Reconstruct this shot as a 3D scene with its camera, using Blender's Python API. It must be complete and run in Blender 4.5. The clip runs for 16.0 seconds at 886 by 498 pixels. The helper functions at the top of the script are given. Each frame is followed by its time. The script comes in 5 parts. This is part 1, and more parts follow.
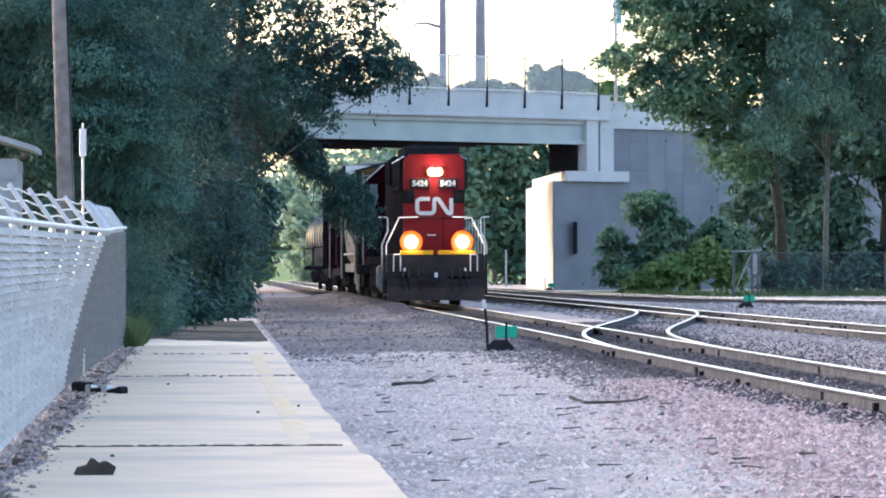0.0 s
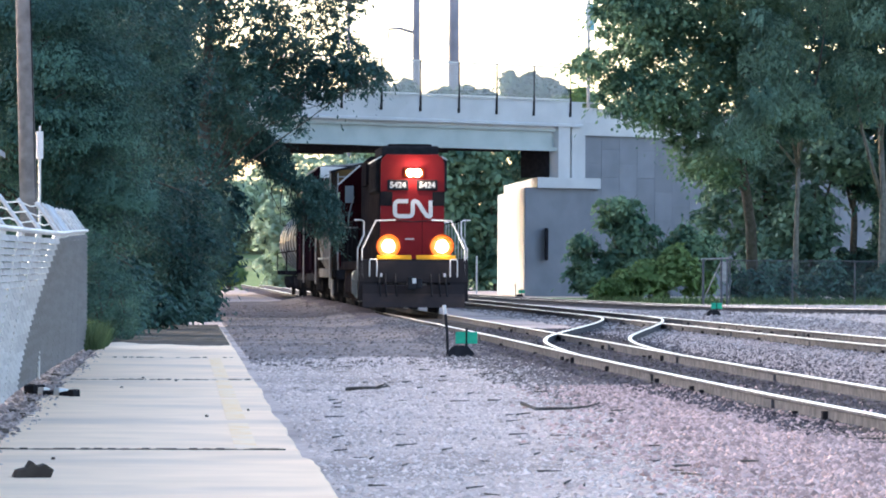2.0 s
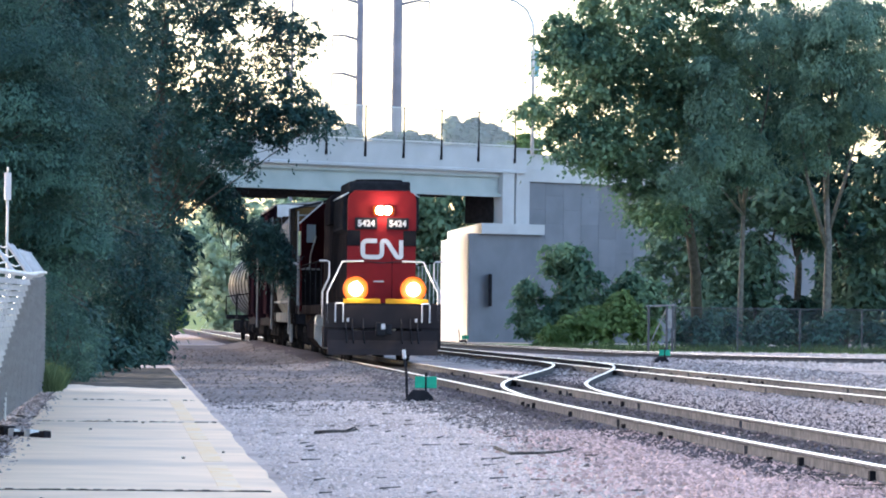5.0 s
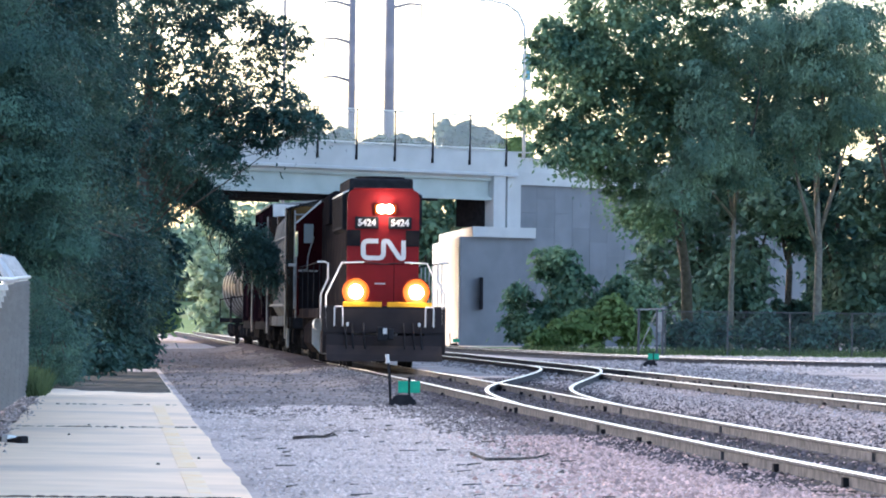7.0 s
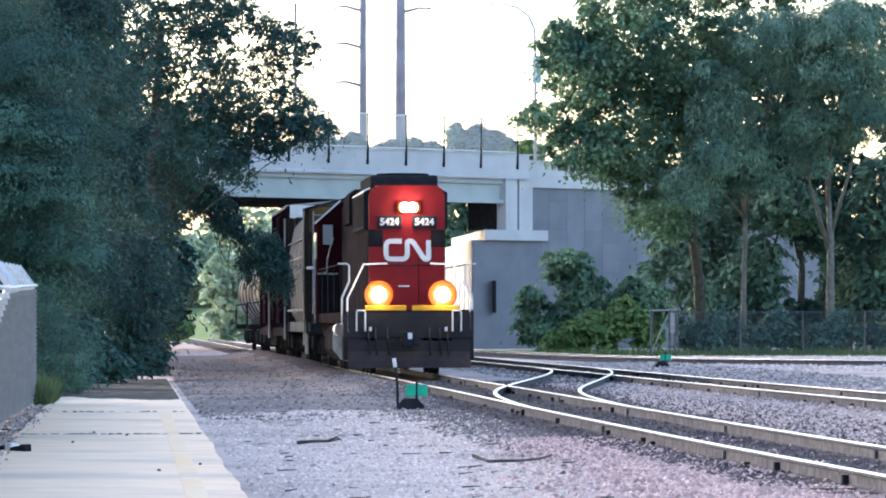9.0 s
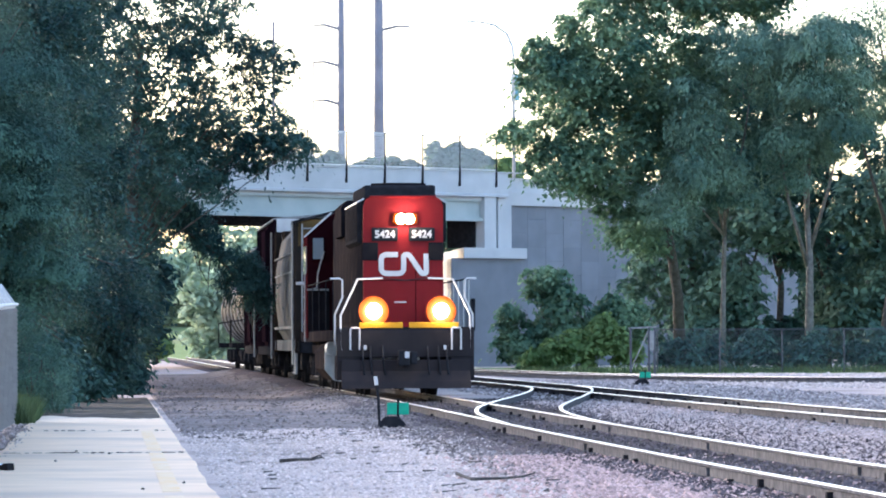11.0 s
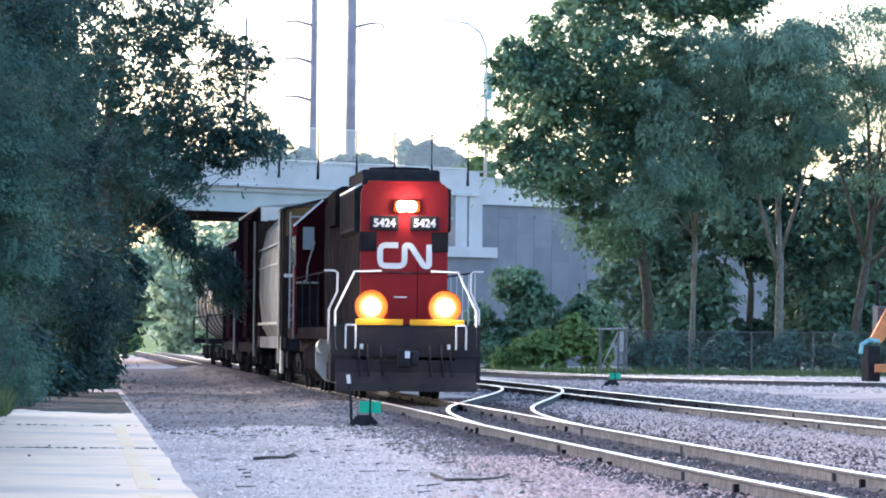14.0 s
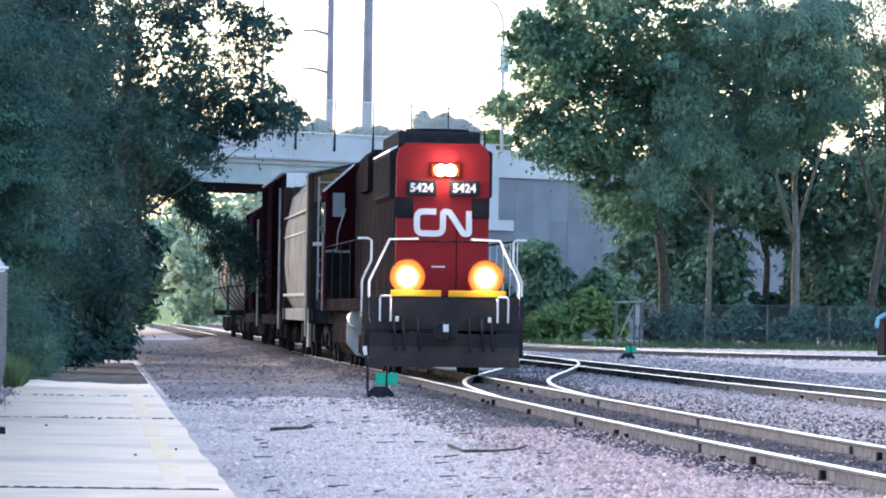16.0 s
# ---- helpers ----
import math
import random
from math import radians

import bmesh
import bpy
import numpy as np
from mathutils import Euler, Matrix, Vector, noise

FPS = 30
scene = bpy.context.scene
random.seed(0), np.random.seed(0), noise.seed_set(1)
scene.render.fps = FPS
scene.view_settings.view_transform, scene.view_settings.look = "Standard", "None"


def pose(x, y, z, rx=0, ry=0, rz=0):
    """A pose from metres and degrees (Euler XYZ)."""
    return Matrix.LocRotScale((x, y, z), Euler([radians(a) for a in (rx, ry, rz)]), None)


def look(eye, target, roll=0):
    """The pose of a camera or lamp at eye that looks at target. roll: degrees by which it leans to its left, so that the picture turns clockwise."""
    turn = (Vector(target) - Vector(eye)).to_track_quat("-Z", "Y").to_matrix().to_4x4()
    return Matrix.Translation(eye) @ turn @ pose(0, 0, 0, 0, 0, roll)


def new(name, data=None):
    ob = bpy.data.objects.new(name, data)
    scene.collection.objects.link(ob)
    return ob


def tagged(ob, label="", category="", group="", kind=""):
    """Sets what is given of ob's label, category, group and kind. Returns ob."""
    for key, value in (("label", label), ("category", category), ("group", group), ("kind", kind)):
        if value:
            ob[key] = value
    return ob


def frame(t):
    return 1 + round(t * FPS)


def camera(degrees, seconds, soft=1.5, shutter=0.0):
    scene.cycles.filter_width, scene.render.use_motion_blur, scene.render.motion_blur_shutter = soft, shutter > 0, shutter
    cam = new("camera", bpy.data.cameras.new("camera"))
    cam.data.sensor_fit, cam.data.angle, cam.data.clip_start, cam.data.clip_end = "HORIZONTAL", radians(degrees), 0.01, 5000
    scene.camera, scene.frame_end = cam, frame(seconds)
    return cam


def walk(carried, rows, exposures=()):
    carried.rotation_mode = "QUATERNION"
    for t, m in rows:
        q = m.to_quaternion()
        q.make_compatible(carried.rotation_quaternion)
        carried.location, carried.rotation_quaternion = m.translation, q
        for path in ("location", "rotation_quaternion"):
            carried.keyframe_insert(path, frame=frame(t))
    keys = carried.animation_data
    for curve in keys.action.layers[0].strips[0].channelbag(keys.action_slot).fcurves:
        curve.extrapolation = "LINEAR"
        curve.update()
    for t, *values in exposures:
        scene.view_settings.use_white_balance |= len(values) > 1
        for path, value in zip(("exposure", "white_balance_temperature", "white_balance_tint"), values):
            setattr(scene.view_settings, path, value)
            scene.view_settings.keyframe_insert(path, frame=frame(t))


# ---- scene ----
cam = camera(9.957, 16.0, soft=1.9)
# seconds, sideways, height, turn to the right, tilt up, roll
PATH = [
    (0, -0.047, 1.368, 2.643, 0.172, -0.179),
    (0.5, 0.007, 1.366, 2.704, 0.152, -0.204),
    (1, 0.092, 1.374, 2.720, 0.148, -0.116),
    (1.5, 0.156, 1.375, 2.757, 0.187, 0.050),
    (2, 0.180, 1.365, 2.923, 0.236, 0.242),
    (2.5, 0.164, 1.360, 3.136, 0.306, 0.442),
    (3, 0.054, 1.363, 3.336, 0.384, 0.629),
    (3.5, -0.113, 1.358, 3.478, 0.463, 0.644),
    (4, -0.238, 1.343, 3.553, 0.579, 0.708),
    (6.5, -0.055, 1.362, 3.748, 0.847, 0.558),
    (7, -0.016, 1.377, 3.693, 0.787, 0.680),
    (7.5, 0.033, 1.371, 3.668, 0.730, 0.639),
    (8, 0.088, 1.366, 3.583, 0.739, 0.488),
    (8.5, 0.132, 1.359, 3.533, 0.773, 0.256),
    (9, 0.140, 1.365, 3.519, 0.831, -0.053),
    (11.5, 0.069, 1.363, 3.835, 1.046, -0.184),
    (12, 0.045, 1.375, 3.901, 0.739, -0.165),
    (12.5, 0.030, 1.378, 3.412, 0.531, -0.240),
    (13, 0.017, 1.376, 3.216, 0.789, 0.069),
    (13.5, -0.005, 1.378, 4.185, 0.858, 0.542),
    (14, 0.003, 1.390, 4.118, 1.010, 0.606),
    (14.5, 0.014, 1.387, 3.741, 1.407, 0.131),
    (15, 0.016, 1.395, 3.200, 0.886, 0.235),
    (15.5, -0.003, 1.372, 3.649, 0.823, 0.526),
    (16, -0.018, 1.373, 3.945, 0.703, 0.841),
]
walk(cam, [(t, pose(x, 0, z, 90 + up, 0, -turn) @ pose(0, 0, 0, 0, 0, roll)) for t, x, z, turn, up, roll in PATH],
     [(t, stops + 0.14, 6400 if t < 5 else 6280 if t < 10 else 6180 if t < 13 else 6080, 16) for t, stops in ((0, 2.18), (4, 2.2), (6.5, 2.2), (9, 2.22), (11, 2.32), (12, 2.4), (12.5, 2.48), (13, 2.35), (13.5, 2.33), (15, 2.35), (16, 2.32))])

# ---- light ----
SUN_UP, SUN_ROUND = 15, -44      # degrees above the horizon; degrees from straight ahead, to the right
world = bpy.data.worlds.new("sky")
scene.world = world
world.use_nodes = True
wn, wl = world.node_tree.nodes, world.node_tree.links
sky = wn.new("ShaderNodeTexSky")
sky.sky_type, sky.sun_disc = "NISHITA", False
sky.sun_elevation, sky.sun_rotation = radians(SUN_UP), radians(SUN_ROUND)
sky.air_density, sky.dust_density, sky.ozone_density = 1.0, 2.0, 1.5
wl.new(sky.outputs[0], wn["Background"].inputs[0])
wn["Background"].inputs[1].default_value = 0.15
sun = new("sun", bpy.data.lights.new("sun", "SUN"))
sun.data.energy, sun.data.angle, sun.data.color = 0.6, radians(10), (1.0, 0.92, 0.83)
sun_way = Vector((math.sin(radians(SUN_ROUND)) * math.cos(radians(SUN_UP)), math.cos(radians(SUN_ROUND)) * math.cos(radians(SUN_UP)), math.sin(radians(SUN_UP))))
sun.matrix_world = look(sun_way * 200, (0, 0, 0))


# ---- materials ----
def material(name, a, b=None, scale=6.0, rough=0.8, metal=0.0, bump=0.15, fine=60.0, stain=None, stain_scale=0.6, vary=0.0, island=False, coat=0.0, spec=0.08):
    """Two colours mixed by grain, a wide stain, a fine bump, and a change from piece to piece."""
    m = bpy.data.materials.new(name)
    m.use_nodes = True
    n, l = m.node_tree.nodes, m.node_tree.links
    bsdf = n["Principled BSDF"]
    bsdf.inputs["Roughness"].default_value = rough
    bsdf.inputs["Metallic"].default_value = metal
    bsdf.inputs["Coat Weight"].default_value = coat
    bsdf.inputs["Specular IOR Level"].default_value = spec
    at = n.new("ShaderNodeTexCoord")

    def grain(size, detail=5.0):
        g = n.new("ShaderNodeTexNoise")
        g.inputs["Scale"].default_value, g.inputs["Detail"].default_value = size, detail
        l.new(at.outputs["Object"], g.inputs["Vector"])
        return g.outputs["Fac"]

    def mix(fac, c1, c2, low=0.35, high=0.65):
        ramp = n.new("ShaderNodeMapRange")
        ramp.inputs[1].default_value, ramp.inputs[2].default_value = low, high
        l.new(fac, ramp.inputs[0])
        x = n.new("ShaderNodeMix")
        x.data_type = "RGBA"
        l.new(ramp.outputs[0], x.inputs[0])
        for c, s in ((c1, 6), (c2, 7)):
            if isinstance(c, tuple):
                x.inputs[s].default_value = (*c, 1)
            else:
                l.new(c, x.inputs[s])
        return x.outputs[2]

    colour = mix(grain(scale), a, b or tuple(v * 0.75 for v in a))
    if stain:
        colour = mix(grain(stain_scale, 7.0), colour, stain, 0.5, 0.72)
    if vary:
        rnd = n.new("ShaderNodeNewGeometry").outputs["Random Per Island"] if island else n.new("ShaderNodeObjectInfo").outputs["Random"]
        hsv = n.new("ShaderNodeHueSaturation")
        r = n.new("ShaderNodeMapRange")
        r.inputs[3].default_value, r.inputs[4].default_value = 1 - vary, 1 + vary
        l.new(rnd, r.inputs[0])
        l.new(r.outputs[0], hsv.inputs["Value"])
        l.new(colour, hsv.inputs["Color"])
        colour = hsv.outputs[0]
    l.new(colour, bsdf.inputs["Base Color"])
    if bump:
        bp = n.new("ShaderNodeBump")
        bp.inputs["Strength"].default_value = bump
        bp.inputs["Distance"].default_value = 0.02
        l.new(grain(fine, 3.0), bp.inputs["Height"])
        l.new(bp.outputs[0], bsdf.inputs["Normal"])
    return m


def leaf_material(name, a, b, glow=0.35):
    m = bpy.data.materials.new(name)
    m.use_nodes = True
    n, l = m.node_tree.nodes, m.node_tree.links
    bsdf = n["Principled BSDF"]
    bsdf.inputs["Roughness"].default_value = 0.7
    bsdf.inputs["Specular IOR Level"].default_value = 0.15
    geo = n.new("ShaderNodeNewGeometry")
    at = n.new("ShaderNodeTexCoord")
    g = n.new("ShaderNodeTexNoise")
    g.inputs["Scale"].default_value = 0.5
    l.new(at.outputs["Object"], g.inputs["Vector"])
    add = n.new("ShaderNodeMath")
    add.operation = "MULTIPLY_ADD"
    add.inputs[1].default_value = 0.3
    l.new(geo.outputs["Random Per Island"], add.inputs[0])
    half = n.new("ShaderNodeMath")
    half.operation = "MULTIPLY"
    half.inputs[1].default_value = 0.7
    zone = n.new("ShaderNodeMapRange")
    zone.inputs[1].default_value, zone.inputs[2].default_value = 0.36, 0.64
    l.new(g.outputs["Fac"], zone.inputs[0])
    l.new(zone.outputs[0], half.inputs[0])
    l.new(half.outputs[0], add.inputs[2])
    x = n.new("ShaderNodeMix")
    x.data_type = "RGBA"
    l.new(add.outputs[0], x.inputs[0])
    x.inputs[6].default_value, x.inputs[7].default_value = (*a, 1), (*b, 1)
    l.new(x.outputs[2], bsdf.inputs["Base Color"])
    t = n.new("ShaderNodeBsdfTranslucent")
    l.new(x.outputs[2], t.inputs[0])
    s = n.new("ShaderNodeMixShader")
    s.inputs[0].default_value = glow
    l.new(bsdf.outputs[0], s.inputs[1])
    l.new(t.outputs[0], s.inputs[2])
    l.new(s.outputs[0], n["Material Output"].inputs[0])
    return m


def lamp_material(name, colour, strength):
    m = bpy.data.materials.new(name)
    m.use_nodes = True
    b = m.node_tree.nodes["Principled BSDF"]
    b.inputs["Base Color"].default_value = (0.9, 0.85, 0.75, 1)
    b.inputs["Emission Color"].default_value = (*colour, 1)
    b.inputs["Emission Strength"].default_value = strength
    return m


def glass_material(name, tint, rough=0.05):
    m = bpy.data.materials.new(name)
    m.use_nodes = True
    b = m.node_tree.nodes["Principled BSDF"]
    b.inputs["Base Color"].default_value = (*tint, 1)
    b.inputs["Roughness"].default_value = rough
    b.inputs["Coat Weight"].default_value = 0.6
    return m


GRAVEL = material("gravel", (0.60, 0.495, 0.445), (0.45, 0.37, 0.335), 9, 0.95, bump=0.8, fine=45, stain=(0.25, 0.21, 0.195), stain_scale=0.22, spec=0.0)
STONE = material("gravel_stone", (0.65, 0.54, 0.495), (0.53, 0.44, 0.40), 3, 0.9, stain=(0.38, 0.32, 0.30), stain_scale=0.5, vary=0.34, island=True, bump=0.2, spec=0.0)
PINK = material("pink_stone", (0.60, 0.425, 0.385), (0.42, 0.29, 0.265), 3, 0.9, vary=0.42, island=True, bump=0.2, spec=0.0)
BALLAST = material("ballast", (0.16, 0.135, 0.14), (0.09, 0.075, 0.078), 14, 0.95, bump=1.0, fine=30, stain=(0.10, 0.085, 0.08), stain_scale=0.25, spec=0.0)
CONCRETE = material("platform_concrete", (0.92, 0.70, 0.51), (0.82, 0.625, 0.455), 1.2, 0.9, bump=0.2, fine=80, stain=(0.64, 0.505, 0.4), stain_scale=0.35, spec=0.0)
JOINT = material("joint_dirt", (0.10, 0.085, 0.07), (0.05, 0.045, 0.04), 8, 0.95)
YELLOW = material("worn_yellow_paint", (0.86, 0.60, 0.33), (0.85, 0.68, 0.5), 5, 0.85, bump=0.1, spec=0.0, stain=(0.80, 0.66, 0.54), stain_scale=1.2)
STEEL = material("rail_head_steel", (0.52, 0.50, 0.485), (0.42, 0.40, 0.385), 3, 0.28, 1.0, 0.03)
RUST = material("rail_rust", (0.13, 0.128, 0.138), (0.078, 0.077, 0.083), 7, 0.9, 0.0, 0.3, spec=0.0)
TIE = material("tie_wood", (0.12, 0.10, 0.085), (0.06, 0.05, 0.045), 4, 0.95, vary=0.3)
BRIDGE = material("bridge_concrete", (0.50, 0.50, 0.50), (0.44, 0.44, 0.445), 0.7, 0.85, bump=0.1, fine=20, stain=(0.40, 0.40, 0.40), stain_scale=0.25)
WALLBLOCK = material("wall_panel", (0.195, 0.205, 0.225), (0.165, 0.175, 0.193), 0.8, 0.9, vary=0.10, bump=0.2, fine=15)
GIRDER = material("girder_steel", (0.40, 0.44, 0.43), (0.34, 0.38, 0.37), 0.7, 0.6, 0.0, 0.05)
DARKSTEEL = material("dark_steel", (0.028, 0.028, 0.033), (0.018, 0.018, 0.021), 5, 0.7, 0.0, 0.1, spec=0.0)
GALV = material("galvanised_steel", (0.52, 0.54, 0.56), (0.42, 0.44, 0.46), 6, 0.45, 0.5, 0.05)
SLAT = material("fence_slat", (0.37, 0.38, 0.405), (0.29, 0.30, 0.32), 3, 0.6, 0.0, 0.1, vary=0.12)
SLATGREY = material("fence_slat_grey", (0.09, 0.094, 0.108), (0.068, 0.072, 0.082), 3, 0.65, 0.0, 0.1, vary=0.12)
WOODPOLE = material("pole_wood", (0.22, 0.19, 0.185), (0.14, 0.12, 0.115), 5, 0.9, bump=0.5)
BARK = material("bark", (0.10, 0.092, 0.086), (0.055, 0.05, 0.047), 6, 0.95, bump=0.8, fine=25)
BARKPALE = material("pale_bark", (0.17, 0.162, 0.155), (0.105, 0.1, 0.096), 6, 0.95, bump=0.6, fine=25)
GRASS = leaf_material("grass_blade", (0.04, 0.075, 0.035), (0.09, 0.13, 0.06), 0.3)
MEADOW = material("meadow", (0.20, 0.27, 0.10), (0.15, 0.20, 0.08), 1.5, 0.95, bump=0.6, fine=20, stain=(0.22, 0.21, 0.12), stain_scale=0.1)
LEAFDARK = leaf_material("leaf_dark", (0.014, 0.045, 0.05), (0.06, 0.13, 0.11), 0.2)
LEAFMID = leaf_material("leaf_mid", (0.04, 0.105, 0.08), (0.19, 0.295, 0.175))
LEAFBLUE = leaf_material("leaf_feathery", (0.036, 0.092, 0.078), (0.21, 0.325, 0.23), 0.25)
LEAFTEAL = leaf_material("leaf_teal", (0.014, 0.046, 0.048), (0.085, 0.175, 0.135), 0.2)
LEAFLIGHT = leaf_material("leaf_light", (0.08, 0.15, 0.055), (0.20, 0.29, 0.11))
# distance haze is mixed into these two pale leaf colours
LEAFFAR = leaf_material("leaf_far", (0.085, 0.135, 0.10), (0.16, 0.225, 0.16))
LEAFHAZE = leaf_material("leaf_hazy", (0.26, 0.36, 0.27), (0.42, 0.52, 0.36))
# a lighter black than the hood's, for pilot and plough
PILOTBLACK = material("pilot_black_paint", (0.024, 0.022, 0.0255), (0.032, 0.028, 0.031), 2, 0.75, 0.0, 0.05, stain=(0.045, 0.036, 0.034), stain_scale=1.2, spec=0.0)
BLACK = material("black_paint", (0.011, 0.0105, 0.0135), (0.015, 0.0135, 0.016), 2, 0.75, 0.0, 0.05, stain=(0.026, 0.022, 0.022), stain_scale=1.2, spec=0.0)
RED = material("red_paint", (0.20, 0.013, 0.016), (0.175, 0.012, 0.015), 2, 0.5, 0.0, 0.03, stain=(0.17, 0.014, 0.014), stain_scale=0.9)
DARKRED = material("dark_red_paint", (0.026, 0.005, 0.007), (0.017, 0.004, 0.006), 2, 0.5, 0.0, 0.05, spec=0.0)
WHITE = material("white_paint", (0.62, 0.60, 0.60), (0.54, 0.52, 0.52), 3, 0.5, 0.0, 0.03)
SAFETY = material("safety_yellow", (0.52, 0.27, 0.02), (0.44, 0.22, 0.018), 4, 0.5)
GREENP = material("target_green", (0.02, 0.36, 0.22), (0.015, 0.28, 0.18), 6, 0.5)
HOPPER = material("hopper_grey", (0.14, 0.143, 0.15), (0.11, 0.113, 0.12), 1.2, 0.6, stain=(0.085, 0.082, 0.08), stain_scale=0.7, spec=0.0)
BROWN = material("freight_brown", (0.032, 0.024, 0.02), (0.022, 0.018, 0.016), 2, 0.65, stain=(0.018, 0.015, 0.014), stain_scale=0.8, spec=0.0)
ENDBROWN = material("end_sheet_brown", (0.17, 0.10, 0.04), (0.11, 0.07, 0.032), 2, 0.7, stain=(0.07, 0.05, 0.03), stain_scale=0.8, spec=0.0)
MAROON = material("maroon_paint", (0.014, 0.007, 0.011), (0.011, 0.006, 0.01), 2, 0.55, stain=(0.012, 0.01, 0.012), stain_scale=0.8, spec=0.0)
TANK = material("tank_black", (0.035, 0.035, 0.038), (0.05, 0.048, 0.046), 1.5, 0.35, 0.0, 0.04, stain=(0.09, 0.085, 0.08), stain_scale=0.5)
ORANGE = material("machine_orange", (0.66, 0.25, 0.10), (0.56, 0.20, 0.08), 3, 0.55, stain=(0.35, 0.16, 0.08), stain_scale=1.5)
SHED = material("shed_siding", (0.30, 0.31, 0.34), (0.25, 0.26, 0.28), 3, 0.8)
BLUE = material("faded_blue", (0.12, 0.32, 0.40), (0.2, 0.42, 0.48), 5, 0.6)
LENS = lamp_material("lamp_lens", (1.0, 0.82, 0.58), 24.0)
POLESTEEL = material("weathered_pole_steel", (0.24, 0.235, 0.27), (0.19, 0.19, 0.22), 0.8, 0.6, 0.0, 0.03, stain=(0.16, 0.16, 0.185), stain_scale=0.2)
# orange colour stands in for the halo round the locomotive's lamps
HALO = material("lamp_halo", (0.17, 0.028, 0.003), (0.15, 0.024, 0.002), 8, 0.4, 0.0, 0.0)
LADDER = material("ladder_grey", (0.28, 0.28, 0.28), (0.2, 0.2, 0.2), 5, 0.8, spec=0.0)
PANE = glass_material("window_glass", (0.22, 0.25, 0.27))


# ---- makers ----
def part(name, bm, mat, parent=None, label="", smooth=False):
    me = bpy.data.meshes.new(name)
    if isinstance(bm, tuple):
        me.from_pydata(bm[0], [], bm[1])
    else:
        bmesh.ops.recalc_face_normals(bm, faces=bm.faces)
        bm.to_mesh(me)
        bm.free()
    if smooth:
        me.polygons.foreach_set("use_smooth", [True] * len(me.polygons))
    me.materials.append(mat)
    ob = new(name, me)
    ob.parent = parent
    if label:
        ob["label"] = label
    return ob


def box(bm, x0, x1, y0, y1, z0, z1, bevel=0.0, m=None):
    made = bmesh.ops.create_cube(bm, size=1.0)["verts"]
    for v in made:
        v.co = Vector(((x0 + x1) / 2 + v.co.x * (x1 - x0), (y0 + y1) / 2 + v.co.y * (y1 - y0), (z0 + z1) / 2 + v.co.z * (z1 - z0)))
    if bevel:
        edges = list({e for v in made for e in v.link_edges})
        made = list({v for f in bmesh.ops.bevel(bm, geom=edges, offset=bevel, segments=2, profile=0.6, affect="EDGES", clamp_overlap=True)["faces"] for v in f.verts} | {v for v in made if v.is_valid})
    if m is not None:
        for v in made:
            v.co = m @ v.co
    return bm


def boxed(*args, **kw):
    return box(bmesh.new(), *args, **kw)


def tube(points, radius, sides=8, radius_end=None, bm=None, closed=True):
    """A round bar along points, tapering from radius to radius_end."""
    bm = bm or bmesh.new()
    pts = [Vector(p) for p in points]
    rings = []
    for i, p in enumerate(pts):
        way = (pts[min(i + 1, len(pts) - 1)] - pts[max(i - 1, 0)]).normalized()
        side = way.cross(Vector((0.13, 0.97, 0.2)) if abs(way.y) < 0.9 else Vector((1, 0, 0))).normalized()
        up = side.cross(way)
        r = radius + ((radius_end if radius_end is not None else radius) - radius) * i / (len(pts) - 1)
        rings.append([bm.verts.new(p + side * math.cos(a) * r + up * math.sin(a) * r) for a in (2 * math.pi * k / sides for k in range(sides))])
    for a, b in zip(rings, rings[1:]):
        for k in range(sides):
            bm.faces.new((a[k], a[(k + 1) % sides], b[(k + 1) % sides], b[k]))
    if closed:
        bm.faces.new(rings[0])
        bm.faces.new(rings[-1][::-1])
    return bm


def extrude(profile, y0, y1, bm=None, axis="y"):
    """A closed outline (x, z) drawn out along y, or (y, z) along x."""
    bm = bm or bmesh.new()
    ends = []
    for y in (y0, y1):
        ends.append([bm.verts.new((a, y, b) if axis == "y" else (y, a, b)) for a, b in profile])
    n = len(profile)
    for k in range(n):
        bm.faces.new((ends[0][k], ends[0][(k + 1) % n], ends[1][(k + 1) % n], ends[1][k]))
    bm.faces.new(ends[0])
    bm.faces.new(ends[1][::-1])
    return bm


def disc(x, y, z, r, depth, axis="y", sides=20, dome=0.0, bm=None):
    """A drum of radius r from y to y + depth; dome: how far its front bulges."""
    bm = bm or bmesh.new()
    steps = [(1.0, depth), (1.0, 0.0)] + ([(0.8, -dome * 0.5), (0.45, -dome * 0.87)] if dome else [])
    rings = []
    for s, d in steps:
        ring = []
        for k in range(sides):
            a = 2 * math.pi * k / sides
            u, v = math.cos(a) * r * s, math.sin(a) * r * s
            ring.append(bm.verts.new((x + u, y + d, z + v) if axis == "y" else ((x + d, y + u, z + v) if axis == "x" else (x + u, y + v, z + d))))
        rings.append(ring)
    for a, b in zip(rings, rings[1:]):
        for k in range(sides):
            bm.faces.new((a[k], a[(k + 1) % sides], b[(k + 1) % sides], b[k]))
    bm.faces.new(rings[0])
    bm.faces.new(rings[-1][::-1])
    return bm


def thing(name, m, label, category, group=""):
    ob = new(name)
    ob.matrix_world = m
    return tagged(ob, label, category, group)


